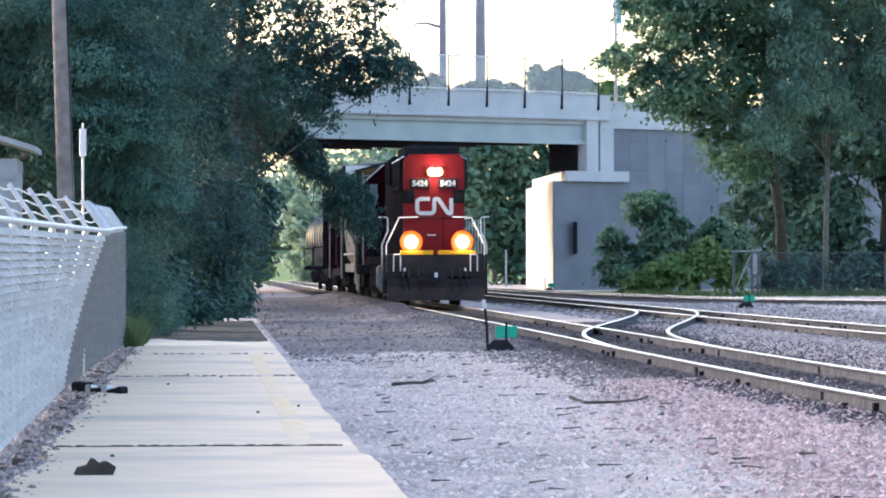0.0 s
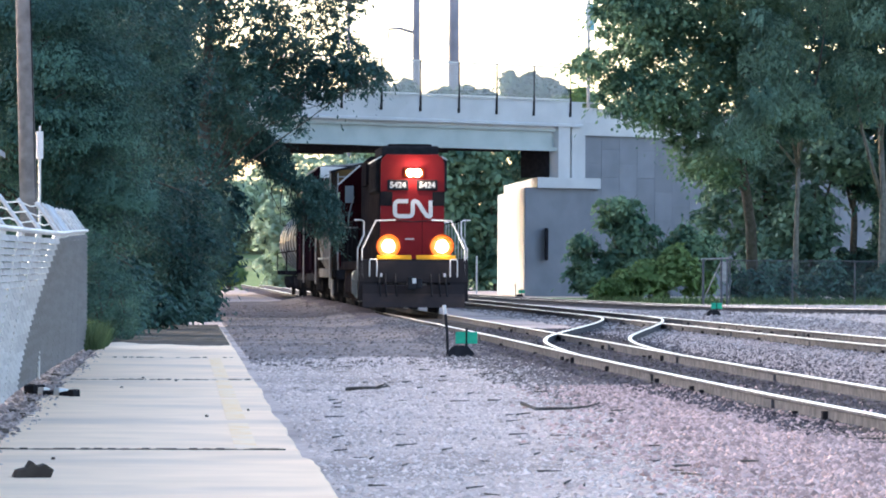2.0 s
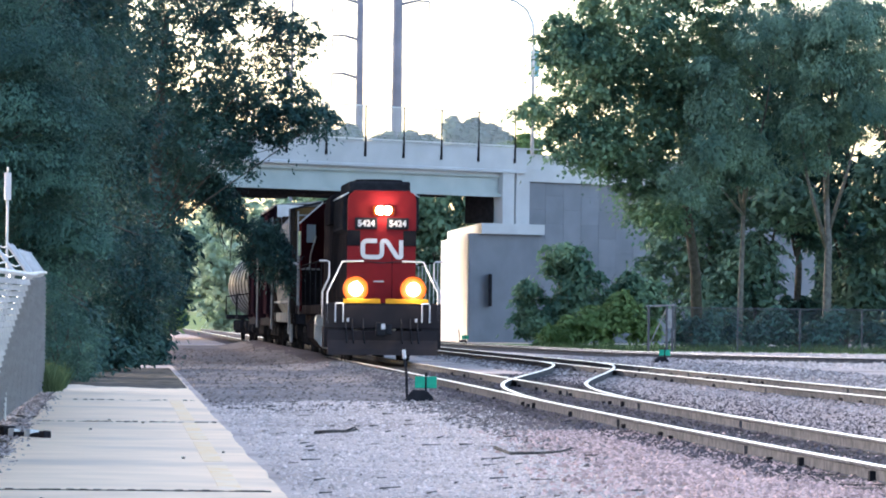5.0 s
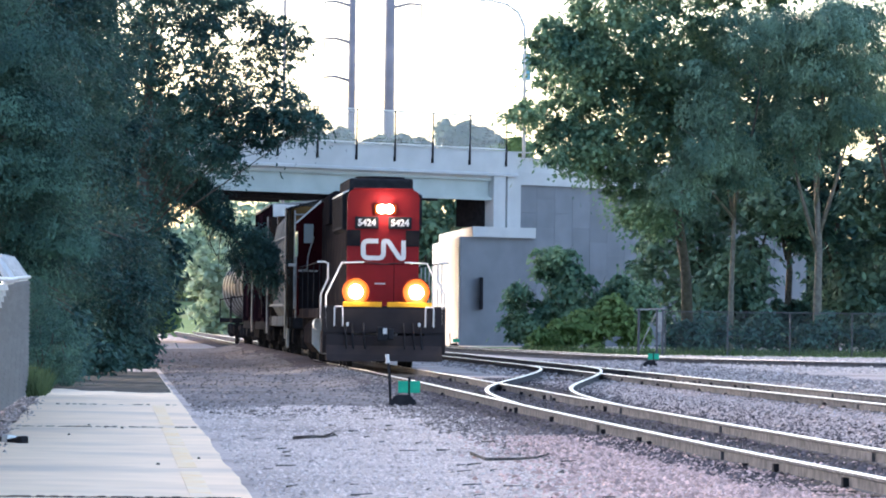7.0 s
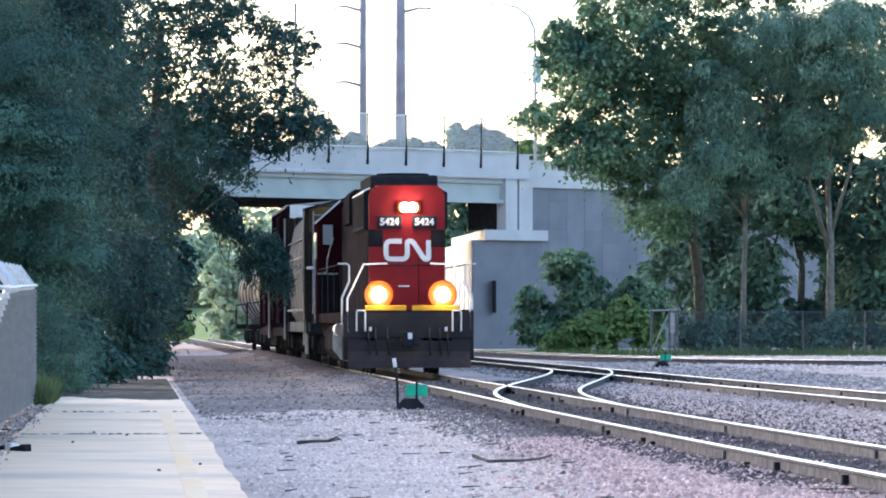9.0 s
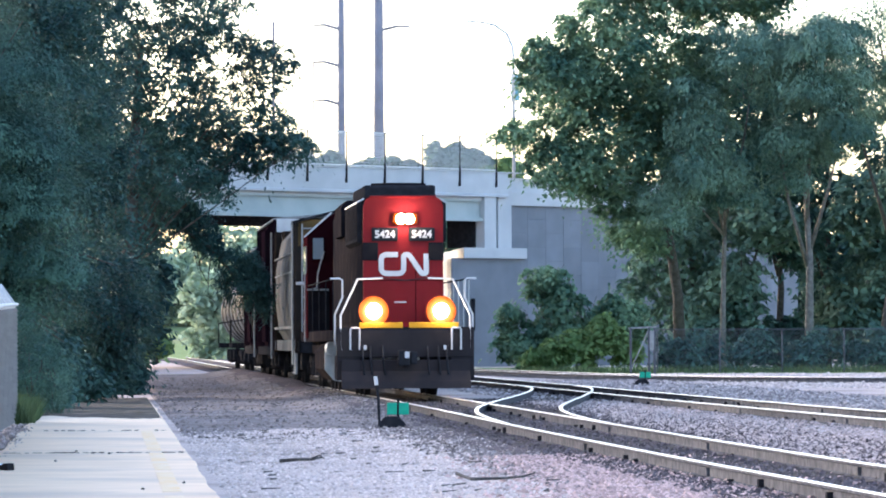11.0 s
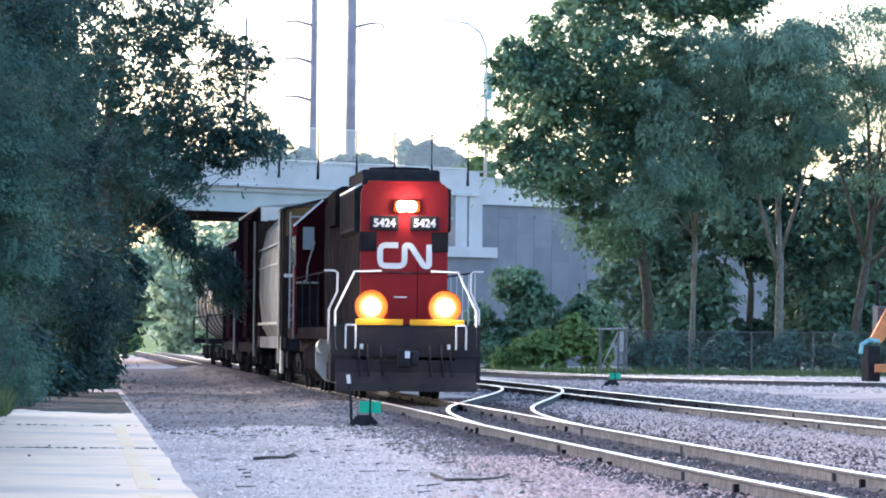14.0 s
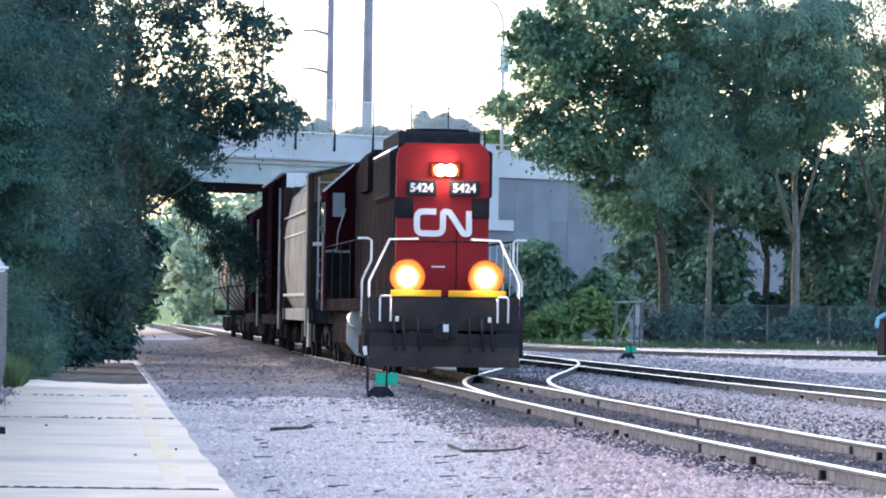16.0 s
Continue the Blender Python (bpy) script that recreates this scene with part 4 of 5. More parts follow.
def bars(name, lines, r, mat, parent, label=""):
    bm = bmesh.new()
    for p in lines:
        tube(p, r, 6, bm=bm)
    return part(name, bm, mat, parent, label)


def ribbon(points, w, y, depth=0.006):
    """A flat stroke of width w along points (x, z), with rounded corners."""
    pts = [Vector((x, 0, z)) for x, z in points]
    line = [pts[0]]
    for a, b, c in zip(pts, pts[1:], pts[2:]):
        r = min(0.13, (b - a).length * 0.45, (c - b).length * 0.45)
        p, q = b + (a - b).normalized() * r, b + (c - b).normalized() * r
        line += [p * (1 - s) ** 2 + b * 2 * s * (1 - s) + q * s * s for s in (0, .2, .4, .6, .8, 1)]
    line.append(pts[-1])
    bm = bmesh.new()
    last = None
    for i, p in enumerate(line):
        d = (line[min(i + 1, len(line) - 1)] - line[max(i - 1, 0)]).normalized()
        s = Vector((d.z, 0, -d.x)) * w / 2
        ring = [bm.verts.new((q.x, y + e, q.z)) for q, e in ((p - s, 0), (p + s, 0), (p + s, depth), (p - s, depth))]
        if last:
            for k in range(4):
                bm.faces.new((last[k], last[(k + 1) % 4], ring[(k + 1) % 4], ring[k]))
        last = ring
    return bm


def lettering(text, x, y, z, size, mat, parent, name="number"):
    cu = bpy.data.curves.new(name, "FONT")
    cu.body, cu.size, cu.align_x, cu.align_y, cu.extrude = text, size, "CENTER", "CENTER", 0.003
    cu.offset = 0.008
    tmp = bpy.data.objects.new(name, cu)
    me = bpy.data.meshes.new_from_object(tmp)
    bpy.data.objects.remove(tmp)
    me.materials.append(mat)
    ob = new(name, me)
    ob.parent = parent
    ob.matrix_local = pose(x, y, z, 90, 0, 0)
    return ob


WHEELS = []


def dish(x, y, z, r0, r1, deep):
    """A shallow ring-shaped bowl that opens to the front."""
    bm = bmesh.new()
    rings = []
    for r, d in ((r0, deep), ((r0 + r1) / 2, deep * 0.4), (r1, 0.0), (r1 * 1.04, 0.02), (r0, deep + 0.03)):
        rings.append([bm.verts.new((x + math.cos(a) * r, y + d, z + math.sin(a) * r)) for a in (2 * math.pi * k / 24 for k in range(24))])
    for a, b in zip(rings, rings[1:]):
        for k in range(24):
            bm.faces.new((a[k], a[(k + 1) % 24], b[(k + 1) % 24], b[k]))
    return bm


def globe(x, y, z, r):
    bm = bmesh.new()
    bmesh.ops.create_uvsphere(bm, u_segments=18, v_segments=10, radius=r, matrix=Matrix.Translation((x, y, z)) @ Matrix.Diagonal((1, 0.7, 1, 1)))
    return bm


def locomotive():
    car = thing("diesel_locomotive", Matrix.Identity(4), "red and black diesel locomotive running long hood first, lights on", "locomotive")
    # frame, pilot and plough
    bm = boxed(-1.5, 1.5, 0.75, 20.9, 1.2, 1.46, 0.03)
    box(bm, -1.2, 1.2, 0.8, 20.8, 0.9, 1.2)
    part("frame", bm, BLACK, car)
    bm = boxed(-1.52, 1.52, 0.6, 0.75, 0.85, 1.5, 0.03)
    box(bm, -1.52, -1.0, 0.62, 1.5, 0.35, 0.9, 0.02)
    box(bm, 1.0, 1.52, 0.62, 1.5, 0.35, 0.9, 0.02)
    part("pilot", bm, PILOTBLACK, car)
    part("plough", extrude([(0.5, 0.8), (0.62, 0.8), (0.62, 0.21), (0.2, 0.17), (0.28, 0.33), (0.46, 0.55)], -1.42, 1.42, axis="x"), PILOTBLACK, car)
    for s in (-1, 1):
        for k in range(4):
            part("step", boxed(s * 1.3 - 0.22, s * 1.3 + 0.22, 0.66, 1.0, 0.42 + k * 0.27, 0.45 + k * 0.27), DARKSTEEL, car)
        bars("step_grab", [[(s * 1.02, 0.55, 1.02), (s * 1.02, 0.52, 1.45), (s * 1.03, 0.52, 1.5), (s * 1.2, 0.52, 1.5), (s * 1.22, 0.52, 1.45), (s * 1.22, 0.55, 1.02)]], 0.02, WHITE, car, "white step grab iron")
    # coupler and hoses
    bm = boxed(-0.14, 0.14, 0.1, 0.75, 0.72, 0.98, 0.04)
    box(bm, -0.2, 0.06, -0.12, 0.16, 0.66, 1.02, 0.05)
    box(bm, 0.06, 0.22, -0.1, 0.05, 0.7, 0.98, 0.04)
    part("coupler", bm, DARKSTEEL, car)
    part("tag", boxed(-0.06, 0.04, -0.14, -0.125, 0.84, 0.98), WHITE, car, "small white tag")
    for x in (-0.95, -0.78, -0.5, 0.48, 0.72, 0.9):
        bars("air_hose", [[(x, 0.58, 1.1), (x, 0.42, 0.85), (x + 0.03, 0.4, 0.5), (x + 0.08, 0.48, 0.32)]], 0.025, DARKSTEEL, car)
    for x in (-0.9, 0.86):
        part("hose_end", boxed(x - 0.03, x + 0.03, 0.38, 0.44, 1.02, 1.12, 0.01), WHITE, car)
    # deck edge
    for x0, x1 in ((-1.02, -0.06), (0.08, 1.18)):
        part("deck_stripe", boxed(x0, x1, 0.58, 0.61, 1.5, 1.62, 0.01), SAFETY, car, "yellow painted deck edge")
    part("deck_plate", boxed(-1.5, 1.5, 0.62, 1.6, 1.46, 1.52), BLACK, car)
    # long hood: red end, dark sides
    prof = [(-0.89, 1.5), (0.89, 1.5), (0.89, 4.2), (0.83, 4.36), (0.7, 4.42), (-0.7, 4.42), (-0.83, 4.36), (-0.89, 4.2)]
    part("hood", extrude(prof, 1.42, 15.9), BLACK, car, "black long hood")
    front = part("hood_end", extrude([(x * 1.0, z) for x, z in prof], 1.36, 1.418), RED, car, "bright red hood end panel")
    part("roof_edge", boxed(-0.74, 0.74, 1.33, 1.4, 4.40, 4.44, 0.01), RED, car)
    for s in (-1, 1):
        part("corner_panel", boxed(min(s * 0.9, s * 0.56), max(s * 0.9, s * 0.56), 1.335, 1.38, 3.0, 3.40, 0.01), BLACK, car)
        part("dark_board", boxed(s * 0.41 - 0.29, s * 0.41 + 0.29, 1.31, 1.37, 3.43, 3.73, 0.03), DARKSTEEL, car, "black illuminated number board")
        lettering("5424", s * 0.41, 1.303, 3.575, 0.225, WHITE, car)
    part("door_seam", boxed(0.27, 0.285, 1.352, 1.37, 1.6, 3.0), DARKRED, car)
    part("door_handle", boxed(-0.2, 0.06, 1.32, 1.36, 2.06, 2.09, 0.008), WHITE, car)
    part("walkway_hinge", boxed(-0.9, 0.9, 1.35, 1.37, 2.55, 2.565), DARKRED, car)
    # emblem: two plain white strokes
    part("emblem", ribbon([(x + 0.03, z - 0.06) for x, z in ((-0.15, 3.19), (-0.52, 3.19), (-0.52, 2.77), (-0.02, 2.77), (-0.02, 3.19), (0.10, 3.19), (0.38, 2.77), (0.48, 2.77), (0.48, 3.21))], 0.115, 1.345), WHITE, car, "white painted emblem stroke")
    # headlights and ditch lights
    hl = part("headlight", boxed(-0.24, 0.32, 1.26, 1.38, 3.79, 4.05, 0.06), HALO, car, "twin headlight housing, lamp glow painted orange")
    for x in (-0.06, 0.13):
        part("lens", globe(x, 1.2, 3.92, 0.11), LENS, hl, "glowing headlight lens", smooth=True)
    for s, x in ((-1, -0.70), (1, 0.79)):
        dl = part("ditch_light", disc(x, 0.66, 1.87, 0.08, 0.18), DARKSTEEL, car, "ditch light on the end deck")
        part("lens", globe(x, 0.56, 1.87, 0.17), LENS, dl, "glowing ditch light lens", smooth=True)
        # wide dish added to carry the painted halo
        part("reflector", dish(x, 0.62, 1.87, 0.10, 0.33, 0.06), HALO, dl, "orange dish painted for the lamp's halo")
        part("bracket", boxed(x - 0.04, x + 0.04, 0.66, 0.78, 1.5, 1.74), DARKSTEEL, dl)
    # radiator section and roof fans
    for s in (-1, 1):
        part("radiator", extrude([(s * 0.88, 3.36), (s * 0.99, 3.44), (s * 0.99, 4.28), (s * 0.88, 4.36)], 1.9, 7.4), DARKSTEEL, car, "flared radiator intake")
        for k in range(9):
            part("grille_bar", boxed(min(s * 0.985, s * 1.0), max(s * 0.985, s * 1.0), 2.1 + k * 0.6, 2.16 + k * 0.6, 3.5, 4.22), BLACK, car)
        part("radiator_edge", extrude([(s * 0.84, 4.37), (s * 1.0, 4.28), (s * 1.0, 4.31), (s * 0.84, 4.41)], 1.88, 7.4), GALV, car)
    bm = boxed(-0.82, 0.78, 2.2, 7.2, 4.40, 4.70, 0.06)
    part("roof_hatch", bm, DARKSTEEL, car, "dark radiator hatch")
    for k in range(3):
        fan = part("roof_fan", disc(0, 3.1 + k * 1.6, 4.66, 0.62, 0.1, axis="z", sides=24), BLACK, car)
    part("dynamic_brake", extrude([(-1.0, 3.7), (1.0, 3.7), (1.0, 4.4), (0.85, 4.55), (-0.85, 4.55), (-1.0, 4.4)], 9.2, 12.4), BLACK, car)
    for s in (-1, 1):
        for k in range(11):
            part("hood_door", boxed(min(s * 0.885, s * 0.905), max(s * 0.885, s * 0.905), 1.7 + k * 1.25, 2.85 + k * 1.25, 1.65, 3.3, 0.01), BLACK, car)
    # cab behind the hood
    cab = [(-1.53, 1.3), (1.53, 1.3), (1.53, 3.86), (0.95, 4.38), (0.6, 4.5), (-0.6, 4.5), (-0.95, 4.38), (-1.53, 3.86)]
    part("cab", extrude(cab, 15.9, 18.2), DARKRED, car, "dark red cab with sloped roof")
    for s in (-1, 1):
        part("roof_trim", extrude([(s * 1.60, 3.80), (s * 0.93, 4.40), (s * 0.93, 4.45), (s * 1.62, 3.84)], 15.82, 15.9), WHITE, car, "pale cab roof edge")
        w = part("cab_window", boxed(s * 1.26 - 0.17, s * 1.26 + 0.17, 15.84, 15.91, 3.22, 3.84, 0.03), DARKRED, car)
        part("pane", boxed(s * 1.26 - 0.13, s * 1.26 + 0.13, 15.825, 15.838, 3.27, 3.79), PANE, w)
        part("side_window", boxed(s * 1.535 - 0.02, s * 1.535 + 0.02, 16.3, 17.8, 2.9, 3.6), PANE, car)
        part("class_light", boxed(s * 1.72 - 0.1, s * 1.72 + 0.1, 15.7, 15.8, 2.62, 2.7, 0.02), WHITE, car, "small white mirror bracket")
        part("lower_cab", boxed(s * 1.25 - 0.27, s * 1.25 + 0.27, 15.86, 15.9, 1.46, 2.5), BLACK, car)
        bars("grab_rail", [[(s * 1.12, 15.6, 3.45), (s * 1.2, 15.6, 3.2), (s * 1.28, 15.62, 2.9), (s * 1.3, 15.65, 2.55), (s * 1.5, 15.7, 2.5)]], 0.02, LADDER, car)
        part("cab_ledge", boxed(s * 1.27 - 0.27, s * 1.27 + 0.27, 15.8, 15.9, 2.48, 2.53), LADDER, car)
        bars("cab_handrail", [[(s * 1.6, 15.75, 1.2), (s * 1.6, 15.75, 2.9)]], 0.02, LADDER, car)
    part("short_hood", boxed(-0.9, 0.9, 18.2, 20.6, 1.46, 3.0, 0.08), BLACK, car)
    # walkway rails
    for s in (-1, 1):
        bars("end_handrail", [[(s * 1.40, 0.62, 1.0), (s * 1.43, 0.62, 1.1), (s * 1.43, 0.62, 1.78), (s * 1.05, 0.62, 2.58), (s * 0.5, 0.64, 2.6)]], 0.022, WHITE, car, "white end handrail")
        bars("side_handrail", [[(s * 1.53, 1.2, 1.1), (s * 1.53, 1.2, 1.8), (s * 1.36, 1.2, 2.18), (s * 1.36, 1.2, 2.56), (s * 1.42, 1.25, 2.6), (s * 1.62, 1.3, 2.6)]], 0.021, WHITE, car, "white step handrail")
        bars("side_handrail", [[(s * 1.52, 1.6, 2.6), (s * 1.52, 15.7, 2.6)]], 0.018, DARKSTEEL, car)
        for k in range(4 if s < 0 else 9):
            bars("stanchion", [[(s * 1.52, 2.2 + k * (3.6 if s < 0 else 1.65), 1.46), (s * 1.52, 2.2 + k * (3.6 if s < 0 else 1.65), 2.6)]], 0.014, DARKSTEEL if s < 0 else GALV, car)
    bars("front_chain", [[(-0.5, 0.64, 2.6), (0, 0.66, 2.55), (0.5, 0.64, 2.6)]], 0.012, DARKSTEEL, car)
    # tank and running gear
    tank = [(-1.3, 1.15), (-1.46, 0.95), (-1.46, 0.55), (-1.25, 0.3), (-0.8, 0.2), (0.8, 0.2), (1.25, 0.3), (1.46, 0.55), (1.46, 0.95), (1.3, 1.15)]
    part("fuel_tank", extrude(tank, 7.9, 13.2), BLACK, car)
    part("tank_end", extrude([(x * 1.0, z) for x, z in tank], 7.84, 7.9), GALV, car, "grey fuel tank end")
    for s in (-1, 1):
        part("air_reservoir", tube([(s * 1.3, 6.9, 1.05), (s * 1.3, 7.8, 1.05)], 0.17, 12), GALV, car)
    for y0 in (2.6, 14.8):
        for s in (-1, 1):
            bm = extrude([(y0 - 0.7, 0.4), (y0 - 0.7, 0.85), (y0 + 4.3, 0.85), (y0 + 4.3, 0.4), (y0 + 3.2, 0.55), (y0 + 2.0, 0.4), (y0 + 0.6, 0.55)], s * 1.12 - 0.08, s * 1.12 + 0.08, axis="x")
            for k in range(3):
                box(bm, s * 1.16 - 0.14, s * 1.16 + 0.14, y0 + k * 1.8 - 0.17, y0 + k * 1.8 + 0.17, 0.35, 0.72, 0.03)
            part("truck_frame", bm, DARKSTEEL, car)
        WHEELS.extend(wheelsets(car, (y0, y0 + 1.8, y0 + 3.6), 0.5))
    return car


def ladder(car, x, y, z0, z1, mat, facing="x"):
    lines = []
    for d in (-0.2, 0.2):
        lines.append([(x, y + d, z0), (x, y + d, z1)] if facing == "x" else [(x + d, y, z0), (x + d, y, z1)])
    n = int((z1 - z0) / 0.36)
    for k in range(n + 1):
        z = z0 + 0.1 + k * 0.36
        lines.append([(x, y - 0.2, z), (x, y + 0.2, z)] if facing == "x" else [(x - 0.2, y, z), (x + 0.2, y, z)])
    bars("ladder", lines, 0.024, LADDER, car, "steel ladder")


def running(car, length):
    for y in (1.7, length - 3.5):
        bogie(car, y, y + 1.8)
        WHEELS.extend(wheelsets(car, (y, y + 1.8)))
    part("coupler", boxed(-0.13, 0.13, -0.35, 0.5, 0.72, 0.98, 0.03), RUST, car)
    # dark blocks added to fill the underside where shade would darken it
    bm = boxed(-0.45, 0.45, 4.2, length - 4.2, 0.45, 0.95, 0.03)
    for y in (4.6, length / 2, length - 5.4):
        box(bm, -1.25, -0.5, y, y + 0.9, 0.42, 0.9, 0.08)
    part("brake_gear", bm, DARKSTEEL, car)


def covered_hopper():
    L = 16.6
    car = thing("covered_hopper", Matrix.Identity(4), "grey covered hopper car with a brown end and side ladders", "freight car")
    side = [(-1.2, 1.0), (-1.5, 1.5), (-1.6, 2.4), (-1.58, 3.3), (-1.42, 4.1), (-1.1, 4.45), (1.1, 4.45), (1.42, 4.1), (1.58, 3.3), (1.6, 2.4), (1.5, 1.5), (1.2, 1.0)]
    part("body", extrude(side, 2.0, L - 2.0), HOPPER, car, "curved grey side sheets")
    part("roof", extrude([(-1.14, 4.44), (1.14, 4.44), (0.7, 4.62), (-0.7, 4.62)], 0.3, L - 0.3), HOPPER, car)
    part("running_board", boxed(-0.4, 0.4, 0.2, L - 0.2, 4.64, 4.70), GALV, car)
    for s in (-1, 1):
        part("side_sill", boxed(s * 1.5 - 0.06, s * 1.5 + 0.06, 0.2, L - 0.2, 0.95, 1.25, 0.02), HOPPER, car)
        part("side_rail", boxed(s * 1.605 - 0.02, s * 1.605 + 0.02, 2.0, L - 2.0, 1.55, 1.62), LADDER, car, "pale side rail")
        for k in range(2):
            part("side_band", boxed(s * 1.60 - 0.02, s * 1.60 + 0.02, 2.0, L - 2.0, 3.05 + k * 0.5, 3.09 + k * 0.5), LADDER, car)
        for y0, y1 in ((0.2, 0.4), (1.7, 1.98), (L - 1.98, L - 1.7), (L - 0.4, L - 0.2)):
            part("corner_post", boxed(s * 1.5 - 0.09, s * 1.5 + 0.09, y0, y1, 0.9, 4.4, 0.02), BROWN, car)
        ladder(car, s * 1.62, 1.1, 0.6, 4.4, LADDER)
        part("step_stirrup", boxed(s * 1.55 - 0.03, s * 1.55 + 0.03, 0.4, 1.4, 0.35, 0.95), LADDER, car)
        part("end_side_sheet", boxed(s * 1.46 - 0.03, s * 1.46 + 0.03, 0.4, 1.7, 1.25, 3.9), BROWN, car)
    part("end_slope", extrude([(0.35, 4.42), (2.05, 1.2), (2.05, 4.42)], -1.35, 1.35, axis="x"), BROWN, car, "rust brown end sheet")
    part("end_slope", extrude([(L - 0.35, 4.42), (L - 2.05, 1.2), (L - 2.05, 4.42)], -1.35, 1.35, axis="x"), BROWN, car)
    part("end_sheet", boxed(-1.52, 1.52, 0.2, 0.34, 3.7, 4.42, 0.02), ENDBROWN, car, "rust brown end sheet")
    part("roof_canopy", extrude([(-1.62, 4.32), (0, 4.72), (1.62, 4.32), (1.62, 4.38), (0, 4.79), (-1.62, 4.38)], 0.1, 2.2), DARKSTEEL, car)
    part("end_frame", boxed(-1.5, 1.5, 0.2, 0.5, 0.9, 1.3, 0.02), DARKSTEEL, car)
    ladder(car, -1.2, 0.15, 1.2, 4.3, GALV, "y")
    for k in range(3):
        y = 3.4 + k * 4.2
        part("outlet", extrude([(-1.0, 1.05), (1.0, 1.05), (0.35, 0.4), (-0.35, 0.4)], y, y + 1.6), HOPPER, car)
    running(car, L)
    return car, L


def box_car(L, top, mat, label, white_end=False):
    car = thing("boxcar", Matrix.Identity(4), label, "freight car")
    part("body", extrude([(-1.5, 1.05), (1.5, 1.05), (1.5, top - 0.12), (0, top), (-1.5, top - 0.12)], 0.35, L - 0.35), mat, car)
    part("roof", extrude([(-1.56, top - 0.14), (0, top - 0.01), (1.56, top - 0.14), (1.56, top - 0.08), (0, top + 0.06), (-1.56, top - 0.08)], 0.3, L - 0.3), LADDER, car)
    for k in range(9):
        z = 1.3 + k * (top - 1.7) / 9
        part("end_rib", extrude([(0.35, z), (0.24, z + 0.1), (0.24, z + 0.2), (0.35, z + 0.3)], -1.35, 1.35, axis="x"), mat, car)
    if white_end:
        part("end_panel", boxed(-1.46, 1.46, 0.2, 0.34, top - 0.72, top - 0.1, 0.02), WHITE, car, "white painted top of the end wall")
        part("lettering_bar", boxed(-0.62, -0.42, 0.19, 0.2, top - 0.42, top - 0.38), DARKSTEEL, car)
        part("lettering_bar", boxed(-0.36, -0.08, 0.19, 0.2, top - 0.42, top - 0.38), DARKSTEEL, car)
    for s in (-1, 1):
        for y in (0.34, L - 0.34):
            part("corner_post", boxed(s * 1.49 - 0.07, s * 1.49 + 0.07, y - 0.1, y + 0.1, 0.95, top - 0.12, 0.02), mat, car)
        for k in range(int(L / 1.15)):
            y = 0.9 + k * 1.15
            if abs(y - L / 2) > 1.7:
                part("side_post", boxed(s * 1.5 - 0.05, s * 1.5 + 0.05, y, y + 0.1, 1.05, top - 0.2, 0.01), mat, car)
        part("door", boxed(s * 1.56 - 0.04, s * 1.56 + 0.04, L / 2 - 1.5, L / 2 + 1.5, 1.2, top - 0.3, 0.02), mat, car)
        part("sill", boxed(s * 1.48 - 0.05, s * 1.48 + 0.05, 0.3, L - 0.3, 0.8, 1.08), DARKSTEEL, car)
        ladder(car, s * 1.6, 0.75, 0.7, top - 0.5, GALV)
    running(car, L)
    return car, L


def tank_car(label):
    L = 19.6
    car = thing("tank_car", Matrix.Identity(4), label, "freight car")
    bm = bmesh.new()
    rings = []
    for y, r in ((0.95, 0.3), (1.0, 0.75), (1.12, 1.1), (1.3, 1.3), (1.55, 1.42), (L - 1.55, 1.42), (L - 1.3, 1.3), (L - 1.12, 1.1), (L - 1.0, 0.75), (L - 0.95, 0.3)):
        rings.append([bm.verts.new((math.cos(a) * r, y, 2.48 + math.sin(a) * r)) for a in (2 * math.pi * k / 32 for k in range(32))])
    for a, b in zip(rings, rings[1:]):
        for k in range(32):
            bm.faces.new((a[k], a[(k + 1) % 32], b[(k + 1) % 32], b[k]))
    bm.faces.new(rings[0])
    bm.faces.new(rings[-1][::-1])
    part("shell", bm, TANK, car, "glossy black tank shell", smooth=True)
    for k in range(7):
        y = 1.8 + k * 2.67
        part("band", disc(0, y, 2.48, 1.45, 0.1, sides=32), GALV if k % 2 == 0 else TANK, car)
    part("dome", disc(0, L / 2, 3.8, 0.5, 0.45, axis="z"), DARKSTEEL, car)
    for s in (-1, 1):
        part("end_platform", boxed(-1.5, 1.5, (0.2 if s < 0 else L - 1.5), (1.5 if s < 0 else L - 0.2), 0.95, 1.15, 0.02), DARKSTEEL, car)
        bars("handrail", [[(s * 1.5, 0.3, 1.15), (s * 1.5, 0.3, 2.0), (s * 1.5, L - 0.3, 2.0), (s * 1.5, L - 0.3, 1.15)]], 0.025, DARKSTEEL, car)
    bars("end_handrail", [[(-1.5, 0.25, 1.15), (-1.5, 0.25, 2.05), (1.5, 0.25, 2.05), (1.5, 0.25, 1.15)]], 0.025, DARKSTEEL, car)
    part("centre_sill", boxed(-0.3, 0.3, 0.2, L - 0.2, 0.7, 1.05), DARKSTEEL, car)
    running(car, L)
    return car, L


TRAIN = [(locomotive(), 0.0)]
back = 22.2
for car, L in (covered_hopper(), box_car(16.0, 4.95, MAROON, "tall maroon boxcar with a white-topped end", True), box_car(14.0, 4.4, MAROON, "weathered maroon boxcar with ribbed sides"), tank_car("black tank car with pale bands"), tank_car("black tank car with pale bands at the train's end")):
    TRAIN.append((car, back))
    back += L + 0.65


def train_at(t):
    """How far ahead the train's nose is at t seconds."""
    return 147.2 - 3.36 * t + 0.0089 * t * t


